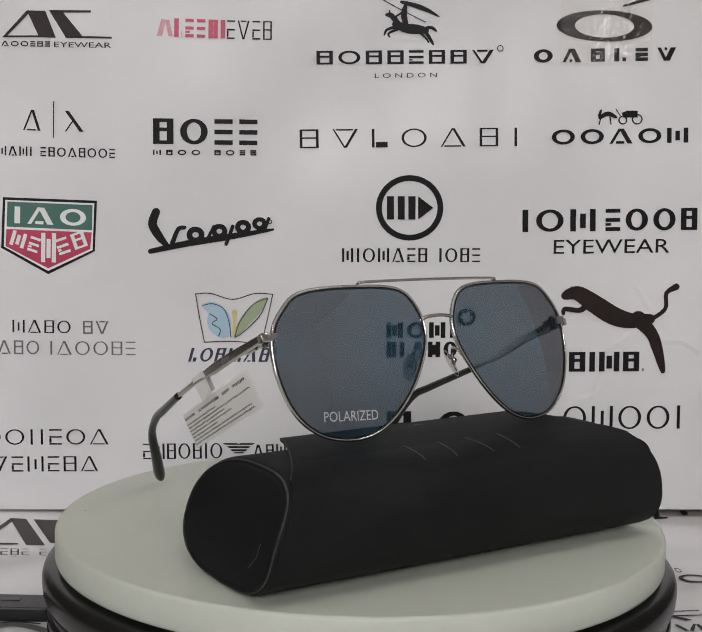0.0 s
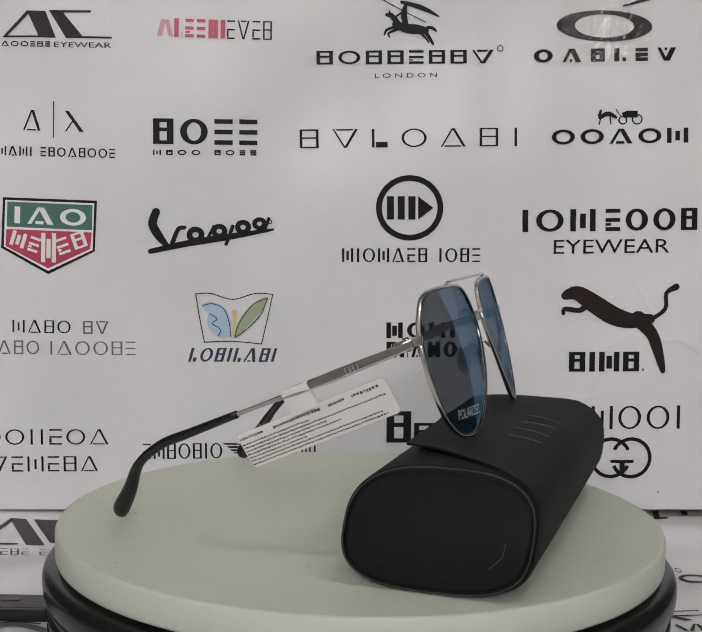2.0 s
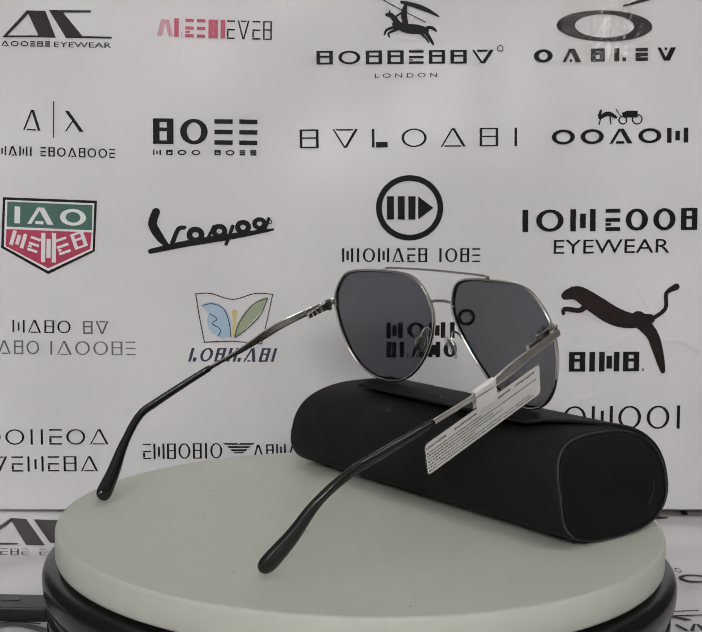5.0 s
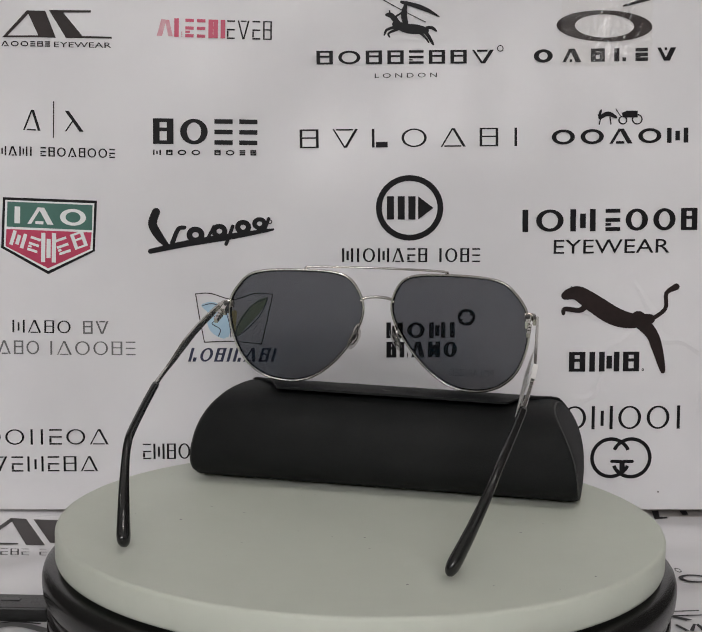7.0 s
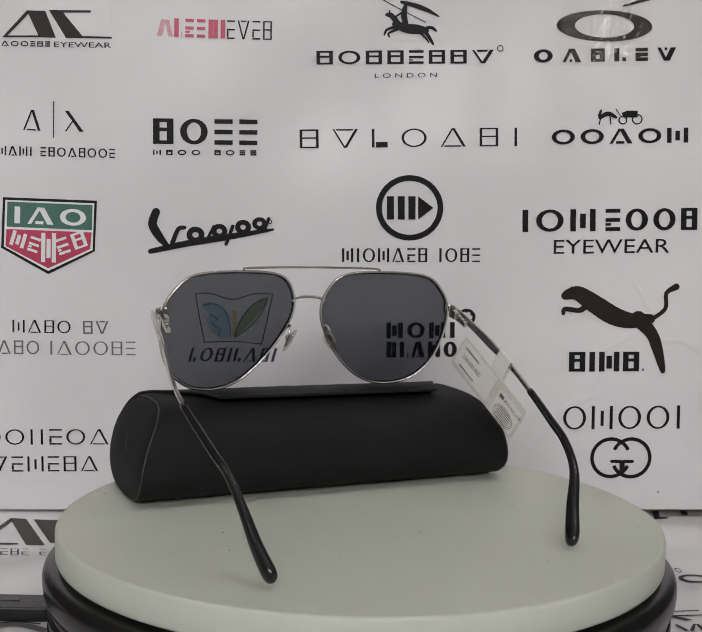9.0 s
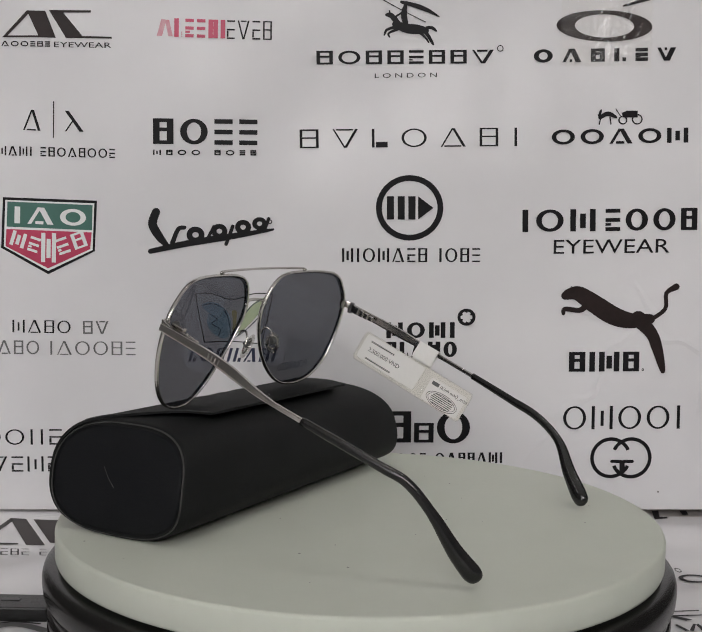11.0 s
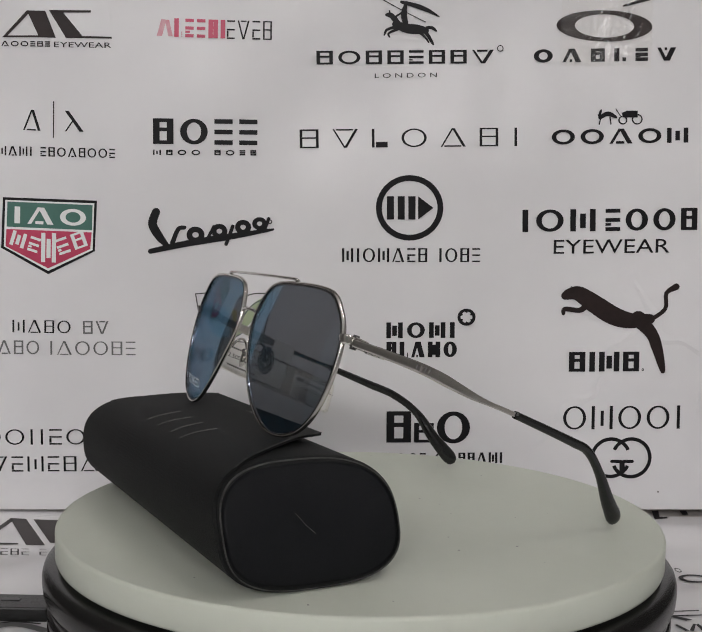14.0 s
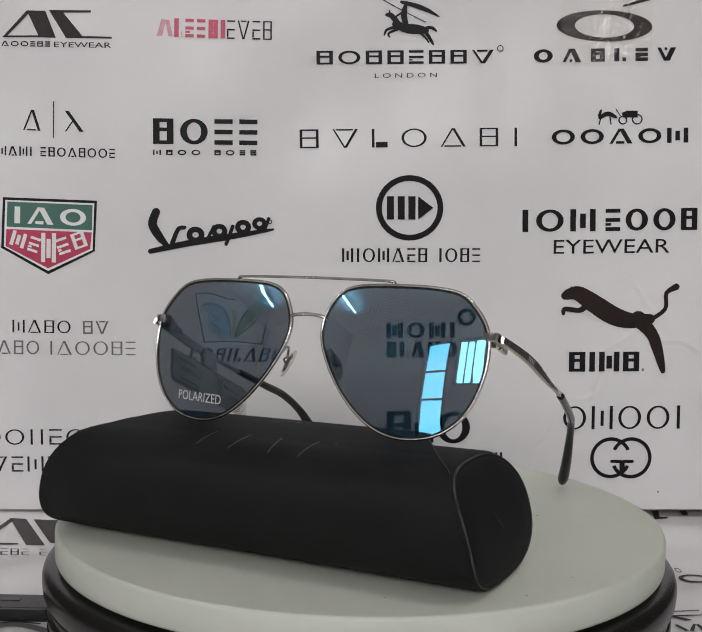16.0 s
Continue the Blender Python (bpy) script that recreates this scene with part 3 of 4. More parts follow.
            return ((0.0016 + 0.0012 * max(0, s - 0.5) / 0.5) * e, w * e)

        bm = bmesh.new()
        sweep(bm, spline(pts, 14)[14 * 3:], sleeve, up=(1, 0, 0), sides=14)
        part("temple_tip", bm, M_TIP, g, "glossy black temple tip curved down at its end", smooth=True)
    # bridge and brow bar
    bz = 0.0868
    y0 = front_y(0.0085, bz)
    bm = bmesh.new()
    p = [Vector((GX + x, y, z)) for x, y, z in ((-0.0082, y0, bz), (-0.0058, y0 - 0.0008, bz + 0.0016), (0, y0 - 0.0012, bz + 0.0022), (0.0058, y0 - 0.0008, bz + 0.0016), (0.0082, y0, bz))]
    sweep(bm, spline(p, 6), lambda s: (0.00072, 0.00072), up=(0, 0, 1), sides=10)
    part("bridge", bm, M_STEEL, g, smooth=True)
    y1 = front_y(0.0330, 0.1010)
    bm = bmesh.new()
    p = [Vector((GX + x, y, z)) for x, y, z in ((-0.0335, y1 - 0.0002, 0.1015), (-0.0300, y1 - 0.0012, 0.1024), (0, y1 - 0.0030, 0.1028), (0.0300, y1 - 0.0012, 0.1024), (0.0335, y1 - 0.0002, 0.1015))]
    sweep(bm, spline(p, 8), lambda s: (0.00055, 0.00055 + 0.0004 * (abs(s - 0.5) > 0.42)), up=(0, 0, 1), sides=10)
    part("brow_bar", bm, M_STEEL, g, "straight silver bar over the bridge", smooth=True)
    # writing on one lens
    bm = text_mesh("POLARIZED", 0.0052)
    for v in bm.verts:
        x, z = POL[0] + v.co.x * 0.81, POL[1] + v.co.y + v.co.x * POL[2]
        v.co = Vector((x, front_y(GX - x, z, 0.0011), z))
    part("lens_writing", bm, M_PALE_INK, g, "white printed word on the lens")
    for ob in g.children_recursive:
        if not ob.name.startswith(("temple", "engraved")):
            ob.data.transform(ASKEW)
    return g


POL = (-0.0430, 0.0528, -0.020)
GLASSES = build_glasses()


# ---- price tag that hangs from one temple ----
def build_tag():
    tag = holder("price_tag", "clear plastic price tag with white printed labels, looped round a temple", "price tag", at=(0, 0, TOP))
    # tag plane: x is nearly constant; a runs along the tag, b across it
    o, ea = Vector((-0.0693, 0.0267, 0.0436)), Vector((-0.057, -0.909, 0.412)).normalized()
    eb = Vector((0.27, -0.40, -0.876))
    eb = (eb - ea * eb.dot(ea)).normalized()
    en = eb.cross(ea)
    L, H = 0.0650, 0.0156
    m = Matrix((( ea.x, eb.x, en.x, o.x), (ea.y, eb.y, en.y, o.y), (ea.z, eb.z, en.z, o.z), (0, 0, 0, 1)))

    def plate(a0, a1, b0, b1, n0, n1, r):
        bm = bmesh.new()
        loop = []
        for cx, cy, s in ((a1 - r, b1 - r, 0), (a0 + r, b1 - r, 1), (a0 + r, b0 + r, 2), (a1 - r, b0 + r, 3)):
            for k in range(5):
                t = math.pi / 2 * (s + k / 4)
                loop.append((cx + r * math.cos(t), cy + r * math.sin(t)))
        return loft(bm, [[m @ Vector((*p, n)) for p in loop] for n in (n0, n1)])

    part("sheet", plate(0, L, 0, H, -0.00015, 0.00015, 0.002), M_TAG, tag)
    outer = part("outer_label", plate(0.0005, L - 0.0005, 0.0005, H - 0.0005, 0.00017, 0.00022, 0.0017), M_LABEL, tag, "white paper label with small print")
    inner = part("inner_label", plate(0.002, 0.0225, 0.003, H - 0.001, -0.00022, -0.00017, 0.001), M_LABEL, tag, "small white label with a stamp")
    price = part("price_label", plate(0.028, L - 0.002, 0.001, H - 0.002, -0.00022, -0.00017, 0.001), M_LABEL, tag, "white label with the price")
    # loop round the temple
    bm = bmesh.new()
    box(bm, 0.0264, 0.0376, -0.0088, 0.001, 0.0022, 0.0023, 0, m)
    box(bm, 0.0264, 0.0376, -0.0088, -0.0005, 0.0003, 0.0004, 0, m)
    box(bm, 0.0264, 0.0376, -0.0090, -0.0088, 0.0003, 0.0023, 0, m)
    part("loop", bm, M_LABEL, tag, "white paper loop round the temple")
    # small print on the outer side: rows of bars
    rnd = random.Random(8)
    bm = bmesh.new()

    def dash(a, b, w, t, n):
        vs = [bm.verts.new(m @ Vector((x, y, n))) for x, y in ((a, b), (a + w, b), (a + w, b + t), (a, b + t))]
        bm.faces.new(vs)

    rows = [(0.0022, 0.0012, ((0.001, 0.011), (0.016, 0.036), (0.040, 0.046), (0.050, 0.061)))]
    rows += [(0.0048 + 0.00142 * k, 0.00068, ((0.001, e),)) for k, e in enumerate((0.030, 0.062, 0.036, 0.042, 0.026, 0.058, 0.060))]
    for b, t, spans in rows:
        for a, e in spans:
            while a < e:
                w = rnd.uniform(0.0004, 0.0012)
                dash(a, b + rnd.uniform(-0.0001, 0.0001), w, t * rnd.uniform(0.75, 1.0), 0.00026)
                a += w + rnd.uniform(0.00022, 0.0005)
    tagged(part("small_print", bm, M_GREY_DARK, outer, "rows of small black print"), kind="stuff")

    # inner side: price, bars and a stamp; it reads from the temple's hinge backwards
    def written(words, size, a, b, parent):
        t = text_mesh(words, size, "LEFT")
        for v in t.verts:
            v.co = m @ Vector((a - v.co.x, b - v.co.y, -0.00027))
        part("writing", t, M_INK, parent)

    written("2.500.000 VND", 0.0030, 0.0590, 0.0085, price)
    written("(Kính mát)_màu :", 0.0024, 0.0165, 0.0060, inner)
    bm = bmesh.new()
    for a0, a1, b, t in ((0.0455, 0.0590, 0.0032, 0.0009), (0.0430, 0.0580, 0.0117, 0.0009)):
        a = a0
        while a < a1:
            dash(a, b, 0.0007, t, -0.00027)
            a += 0.0011
    part("bars", bm, M_INK, price)
    bm = bmesh.new()
    dash(0.0172, 0.0042, 0.0040, 0.0018, -0.00027)
    for k in range(6):
        q = 0.0052 * math.sqrt(1 - ((k - 2.5) / 3.4) ** 2) + 0.001
        dash(0.0122 - q, 0.0087 + k * 0.0009, 2 * q, 0.00045, -0.00027)
    for rx, ry in ((0.0088, 0.0038), (0.0078, 0.0031)):
        for i in range(36):
            t0, t1 = 2 * math.pi * i / 36, 2 * math.pi * (i + 1) / 36
            bm.faces.new([bm.verts.new(m @ Vector((0.0122 + (rx - q) * math.cos(t), 0.0112 + (ry - q) * math.sin(t), -0.00027))) for t, q in ((t0, 0), (t1, 0), (t1, 0.0003), (t0, 0.0003))])
    part("stamp", bm, M_GREY_INK, inner, "grey oval stamp")
    return tag


TAG = build_tag()


# ---- printed board and the printed sheet on the desk ----
BOARD = pose(0.00067, 0.16048, 0.00282, 0.149, -0.339, 2.610)      # foot of the board, x along it, z up; it stands a hair askew


def build_board():
    ob = holder("printed_board", "upright white vinyl board printed with rows of dark emblems", "display board")
    ob.matrix_world = BOARD
    part("panel", boxed(-0.255, 0.262, 0.0, 0.004, 0.0, 0.345, 0.0004), M_VINYL, ob)
    return ob


BOARD_OB = build_board()
SHEET = tagged(part("printed_sheet", boxed(-0.55, 0.55, -0.45, 0.168, -0.0006, 0.0, 0.0), M_VINYL), "white printed vinyl sheet covering the desk", "printed sheet")


# ---- printing: flat ink on the board (B) and on the desk sheet (S), in millimetres ----
B, S = "board", "sheet"
INKS = {}


def ink_point(host, p, lift=1):
    if host == B:
        return (p[0] / 1000, -0.0002 - 0.00012 * lift, p[1] / 1000)
    x, y = p[0] / 1000, p[1] / 1000
    return (1.0154 * x + 0.0034 * y + 0.0015, 0.0201 * x + 1.0266 * y - 0.0030, 0.0002 * lift)


def ink(host, mat, poly, lift=1):
    if host == S and min(p[1] for p in poly) < -400:
        return
    bm = INKS.setdefault((host, mat.name, lift), bmesh.new())
    bm.faces.new([bm.verts.new(ink_point(host, p, lift)) for p in poly])


def flush(name, label):
    """Turns the ink laid down so far into parts of its sheet."""
    for (host, mat, lift), bm in INKS.items():
        bmesh.ops.remove_doubles(bm, verts=bm.verts, dist=0.00002)
        part(name, bm, bpy.data.materials[mat], BOARD_OB if host == B else SHEET, label)
    INKS.clear()


def logo(label):
    flush("printed_mark", LOGO[0])
    LOGO[0], LOGO[1] = label, 1


LOGO = ["", 1]


def mark(host, mat, polys):
    LOGO[1] += 0.25
    for p in polys:
        ink(host, mat, p, LOGO[1])
        flush("printed_mark", LOGO[0])


def ring(host, mat, c, rx, ry, ix, iy, a0=0, a1=360):
    n = 44
    LOGO[1] += 0.25
    for i in range(n):
        a, b = radians(a0 + (a1 - a0) * i / n), radians(a0 + (a1 - a0) * (i + 1) / n)
        ink(host, mat, [(c[0] + x * math.cos(t), c[1] + y * math.sin(t)) for x, y, t in ((rx, ry, a), (rx, ry, b), (ix, iy, b), (ix, iy, a))], LOGO[1])
    flush("printed_ring", LOGO[0])


def stroke(host, mat, pts, w0, wm, w1):
    """A brush stroke through points, with its width at start, middle and end."""
    LOGO[1] += 0.25
    path = spline([(x, y, 0) for x, y in pts], 9)
    n, rim = len(path), ([], [])
    for i, p in enumerate(path):
        d = (path[min(i + 1, n - 1)] - path[max(i - 1, 0)]).normalized()
        s = i / (n - 1)
        w = (w0 + (wm - w0) * math.sin(min(s, 0.5) * math.pi)) if s < 0.5 else (w1 + (wm - w1) * math.sin((1 - s) * math.pi))
        for k, sg in ((0, 1), (1, -1)):
            rim[k].append((p.x - d.y * w / 2 * sg, p.y + d.x * w / 2 * sg))
    for k, p, w, d in ((0, path[-1], w1, path[-1] - path[-2]), (1, path[0], w0, path[0] - path[1])):
        a = math.atan2(d.y, d.x) + math.pi / 2
        cap = [(p.x + w / 2 * math.cos(a - q * math.pi / 6), p.y + w / 2 * math.sin(a - q * math.pi / 6)) for q in range(1, 6)]
        rim[k].extend(cap if k == 0 else [])
        tail = cap if k == 1 else []
    ink(host, mat, rim[0] + rim[1][::-1] + tail, LOGO[1])
    flush("printed_mark", LOGO[0])


def word(host, mat, shapes, p, q, cap, wt, gap=0.24, slant=0.0, lift=1, label=""):
    """A printed word as a row of plain shapes of its size and weight: rings, bars, boxes, triangles."""
    wide = {"i": 0.30, "l": 0.62, " ": 0.45, "s": 0.66, "e": 0.66, "b": 0.74, "h": 0.92, "u": 0.8, "8": 0.8}
    ws = [wide.get(c, 1.0) for c in shapes]
    total = sum(ws) + gap * (len(ws) - 1)
    length = math.hypot(q[0] - p[0], q[1] - p[1])
    k, x = length / total, 0.0
    ux, uy = (q[0] - p[0]) / length, (q[1] - p[1]) / length
    thin = wt * 0.55 if wt > 1.0 else wt * 0.8

    flush("printed_mark", LOGO[0])

    def put(pts):
        ink(host, mat, [(p[0] + ux * (a + slant * b) - (uy * b if host == B else 0), p[1] + uy * a + b) for a, b in pts], lift)

    def frame_of(x0, x1, y0, y1, v, h):
        put([(x0, y0), (x0 + v, y0), (x0 + v, y1), (x0, y1)])
        put([(x1 - v, y0), (x1, y0), (x1, y1), (x1 - v, y1)])
        put([(x0 + v, y0), (x1 - v, y0), (x1 - v, y0 + h), (x0 + v, y0 + h)])
        put([(x0 + v, y1 - h), (x1 - v, y1 - h), (x1 - v, y1), (x0 + v, y1)])

    for c, w in zip(shapes, ws):
        a, b = x, x + w * k
        m = (a + b) / 2
        if c == "o":
            for i in range(26):
                t0, t1 = 2 * math.pi * i / 26, 2 * math.pi * (i + 1) / 26
                r, s = (b - a) / 2, cap / 2
                put([(m + r * math.cos(t0), s + s * math.sin(t0)), (m + r * math.cos(t1), s + s * math.sin(t1)), (m + (r - wt) * math.cos(t1), s + (s - thin) * math.sin(t1)), (m + (r - wt) * math.cos(t0), s + (s - thin) * math.sin(t0))])
        elif c == "i":
            put([(m - wt / 2, 0), (m + wt / 2, 0), (m + wt / 2, cap), (m - wt / 2, cap)])
        elif c == "l":
            put([(a, 0), (a + wt, 0), (a + wt, cap), (a, cap)])
            put([(a + wt * 1.6, 0), (b, 0), (b, cap * 0.3), (a + wt * 1.6, cap * 0.3)])
        elif c in "es":
            for j in range(3):
                y = (cap - thin * 1.25) * j / 2
                put([(a, y), (b, y), (b, y + thin * 1.25), (a, y + thin * 1.25)])
            if c == "e":
                put([(a, thin * 1.7), (a + wt, thin * 1.7), (a + wt, cap / 2 - thin), (a, cap / 2 - thin)])
        elif c in "b8":
            frame_of(a, b, 0, cap, wt, thin)
            put([(a + wt, cap / 2), (b - wt, cap / 2), (b - wt, cap / 2 + thin), (a + wt, cap / 2 + thin)])
        elif c in "hu":
            put([(a, 0), (a + wt, 0), (a + wt, cap), (a, cap)])
            put([(b - wt, 0), (b, 0), (b, cap), (b - wt, cap)])
            put([(m - wt / 2, cap * 0.15), (m + wt / 2, cap * 0.15), (m + wt / 2, cap * 0.8), (m - wt / 2, cap * 0.8)])
        elif c in "tv":
            up = 1 if c == "t" else -1
            f = (lambda y: y) if up > 0 else (lambda y: cap - y)
            put([(a, f(0)), (a + thin * 1.2, f(0)), (m + thin * 0.3, f(cap)), (m - thin, f(cap))])
            put([(b - wt * 1.1, f(0)), (b, f(0)), (m + wt * 0.6, f(cap)), (m - wt * 0.5, f(cap))])
            y0, y1 = sorted((f(0), f(thin)))
            put([(a + thin * 2.6, y0), (b - wt * 1.8, y0), (b - wt * 1.8, y1), (a + thin * 2.6, y1)])
        elif c == "x":
            put([(a, cap), (a + wt * 1.3, cap), (b, 0), (b - wt * 1.3, 0)])
            put([(a, 0), (a + thin, 0), (m - wt * 0.2, cap * 0.5), (m - wt * 0.2 - thin, cap * 0.5)])
        x = b + gap * k
        if INKS:
            flush("printed_shape", label)


def letters(mat, words, p, q, cap):
    bm = text_mesh(words, 1.0, "LEFT")
    x0, x1 = min(v.co.x for v in bm.verts), max(v.co.x for v in bm.verts)
    y0, y1 = min(v.co.y for v in bm.verts), max(v.co.y for v in bm.verts)
    for v in bm.verts:
        s, t = (v.co.x - x0) / (x1 - x0), (v.co.y - y0) / (y1 - y0)
        v.co = ink_point(B, (p[0] + (q[0] - p[0]) * s, p[1] + (q[1] - p[1]) * s + cap * t))
    part("printed_word", bm, mat, BOARD_OB)


logo("slanted twin-leg emblem and its caption")
mark(B, M_BROWN_INK, [[(-196.3, 264.3), (-194.2, 264.4), (-181.1, 278.1), (-182.8, 279.0)], [(-182.8, 279.0), (-172.8, 279.0), (-167.2, 264.6), (-176.2, 264.7)], [(-194.6, 265.3), (-176.2, 265.7), (-175.7, 264.7), (-195.6, 264.3)], [(-170.7, 279.3), (-163.4, 278.7), (-151.8, 264.7), (-161.6, 264.5)], [(-170.7, 279.5), (-148.0, 279.7), (-148.0, 278.5), (-169.7, 278.1)], [(-157.4, 265.8), (-136.7, 265.7), (-136.7, 264.7), (-157.2, 264.6)]])
word(B, M_INK, "tooebe", (-196.9, 259.5), (-170.4, 259.7), 2.91, 0.67)
letters(M_INK, "EYEWEAR", (-168.2, 259.5), (-137.0, 259.6), 2.91)
logo("crimson word with a worn first piece and a thin tail")
mark(B, M_PINK_INK, [[(-112.2, 266.6), (-109.5, 275.9), (-106.8, 275.4), (-109.2, 266.7)], [(-107.7, 275.4), (-105.3, 275.5), (-103.3, 266.5), (-105.8, 266.7)]])
word(B, M_RED_INK, "lesbi", (-102.6, 266.3), (-74.8, 265.9), 10.04, 2.54, label='crimson printed word')
word(B, M_INK, "eveb", (-73.6, 265.7), (-48.8, 265.6), 10.15, 0.85)
logo("rider emblem, word, town")
stroke(B, M_INK, [(19.6, 275.5), (25.9, 273.4), (32.1, 272.9), (37.1, 272.4)], 3.50, 5.50, 3.00)
stroke(B, M_INK, [(20.9, 276.0), (17.6, 280.0), (14.6, 280.5)], 3.50, 3.00, 1.50)
stroke(B, M_INK, [(19.6, 273.9), (15.1, 272.4), (13.6, 269.4)], 2.00, 1.40, 0.80)
stroke(B, M_INK, [(21.1, 272.9), (16.1, 270.4), (16.6, 268.4)], 1.80, 1.20, 0.80)
stroke(B, M_INK, [(35.9, 272.4), (38.4, 269.1), (41.1, 264.8)], 3.00, 2.00, 1.00)
stroke(B, M_INK, [(33.4, 271.4), (37.1, 267.9), (38.4, 265.8)], 2.00, 1.20, 0.80)
stroke(B, M_INK, [(25.4, 276.0), (24.4, 280.5), (25.1, 285.8)], 3.00, 3.40, 1.80)
stroke(B, M_INK, [(22.9, 287.6), (29.6, 286.1), (37.1, 283.6), (44.1, 280.0)], 1.60, 2.60, 0.50)
stroke(B, M_INK, [(12.6, 288.6), (24.6, 282.5), (36.4, 277.0)], 0.50, 0.50, 0.50)
stroke(B, M_INK, [(37.1, 273.9), (40.1, 273.9), (42.6, 272.2)], 1.50, 1.80, 1.00)
stroke(B, M_INK, [(16.6, 281.5), (16.1, 283.0)], 1.00, 0.80, 0.50)
stroke(B, M_INK, [(23.6, 282.0), (19.6, 279.5)], 1.20, 1.00, 0.80)
word(B, M_INK, "bobbebbv", (-23.9, 252.6), (75.4, 255.1), 7.50, 2.01)
ring(B, M_INK, (78.7, 263.3), 1.80, 1.80, 1.29, 1.29, 0, 360)
letters(M_INK, "L O N D O N", (8.6, 245.8), (43.5, 246.9), 2.52)
logo("wide ellipse emblem and heavy word")
ring(B, M_BROWN_INK, (137.3, 276.8), 27.20, 8.60, 16.78, 6.39, 0, 360)
stroke(B, M_INK, [(147.6, 288.0), (155.9, 290.4), (162.2, 292.5)], 0.77, 1.66, 2.55)
word(B, M_INK, "otblev", (97.9, 255.8), (178.8, 258.5), 7.32, 2.90, gap=0.5)
logo("three-piece monogram with a caption")
word(B, M_INK, "t", (-185.7, 214.2), (-176.1, 213.8), 11.27, 1.41)
stroke(B, M_INK, [(-168.8, 229.9), (-169.1, 210.3)], 0.59, 0.59, 0.59)
word(B, M_INK, "x", (-162.9, 213.8), (-152.6, 213.7), 11.27, 1.69)
word(B, M_INK, "tbhthi ebotbooe", (-210.3, 200.3), (-135.4, 199.4), 5.15, 0.85)
logo("tall serif word over a small caption")
word(B, M_INK, "boss", (-114.4, 207.6), (-56.5, 207.7), 14.11, 3.70)
word(B, M_INK, "hboo boss", (-114.4, 201.5), (-57.2, 202.0), 2.97, 0.85, gap=0.6)
logo("widely spaced serif word")
word(B, M_INK, "bvlotbi", (-32.8, 206.4), (91.0, 209.4), 10.35, 1.45, gap=0.55)
logo("carriage emblem and wide word")
ring(B, M_INK, (149.5, 224.8), 2.60, 2.50, 1.82, 1.75, 0, 360)
ring(B, M_INK, (157.7, 225.4), 3.10, 3.00, 2.33, 2.25, 0, 360)
mark(B, M_INK, [[(148.6, 228.8), (151.7, 230.1), (157.8, 230.2), (157.9, 226.4), (149.7, 226.3)]])
stroke(B, M_INK, [(136.4, 226.1), (141.0, 228.2), (145.6, 226.3)], 2.06, 2.57, 1.29)
stroke(B, M_INK, [(136.9, 226.1), (136.0, 222.3)], 0.77, 0.77, 0.77)
stroke(B, M_INK, [(142.1, 226.2), (142.7, 222.5)], 0.77, 0.77, 0.77)
stroke(B, M_INK, [(145.2, 231.0), (147.9, 227.3)], 0.52, 0.52, 0.52)
stroke(B, M_INK, [(135.9, 227.1), (136.8, 230.1)], 1.78, 1.40, 1.02)
word(B, M_INK, "ootoh", (109.3, 210.4), (187.5, 212.8), 8.42, 2.64)
logo("shield")
mark(B, M_INK, [[(-197.3, 177.1), (-145.5, 175.8), (-147.0, 147.6), (-172.9, 134.5), (-198.7, 149.0)]])
mark(B, M_WHITE_INK, [[(-196.0, 175.6), (-147.0, 174.3), (-148.2, 148.3), (-172.9, 136.3), (-197.2, 149.8)]])
mark(B, M_GREEN_INK, [[(-194.8, 174.7), (-148.0, 173.3), (-148.4, 159.3), (-195.5, 160.8)]])
mark(B, M_RED_INK, [[(-195.6, 159.5), (-148.6, 158.1), (-149.5, 148.8), (-172.9, 137.8), (-196.2, 150.0)]])
word(B, M_WHITE_INK, "ito", (-191.8, 162.8), (-151.8, 161.5), 9.31, 3.10, lift=3)
word(B, M_WHITE_INK, "he", (-194.2, 151.1), (-179.0, 146.2), 7.92, 1.99, lift=3)
word(B, M_WHITE_INK, "u", (-176.8, 141.3), (-168.6, 141.1), 16.34, 2.28, lift=3)
word(B, M_WHITE_INK, "eb", (-166.4, 145.1), (-150.7, 150.8), 8.42, 1.99, lift=3)
logo("slanted script word with an underline")
stroke(B, M_INK, [(-116.1, 147.9), (-95.1, 152.6), (-70.1, 156.9), (-47.5, 160.9)], 2.75, 3.75, 1.25)
stroke(B, M_INK, [(-112.8, 170.0), (-114.8, 163.2), (-111.1, 156.2), (-106.1, 150.5)], 4.50, 5.00, 2.00)
stroke(B, M_INK, [(-103.9, 152.5), (-100.6, 160.3), (-97.1, 161.4)], 2.75, 2.50, 2.25)
ring(B, M_INK, (-90.9, 157.4), 5.00, 4.60, 1.75, 1.53, 0, 360)
ring(B, M_INK, (-77.6, 159.6), 4.50, 4.10, 1.57, 1.37, 0, 360)
ring(B, M_INK, (-64.3, 162.0), 4.50, 4.10, 1.57, 1.37, 0, 360)
ring(B, M_INK, (-55.1, 164.1), 4.10, 3.60, 1.44, 1.20, 0, 360)
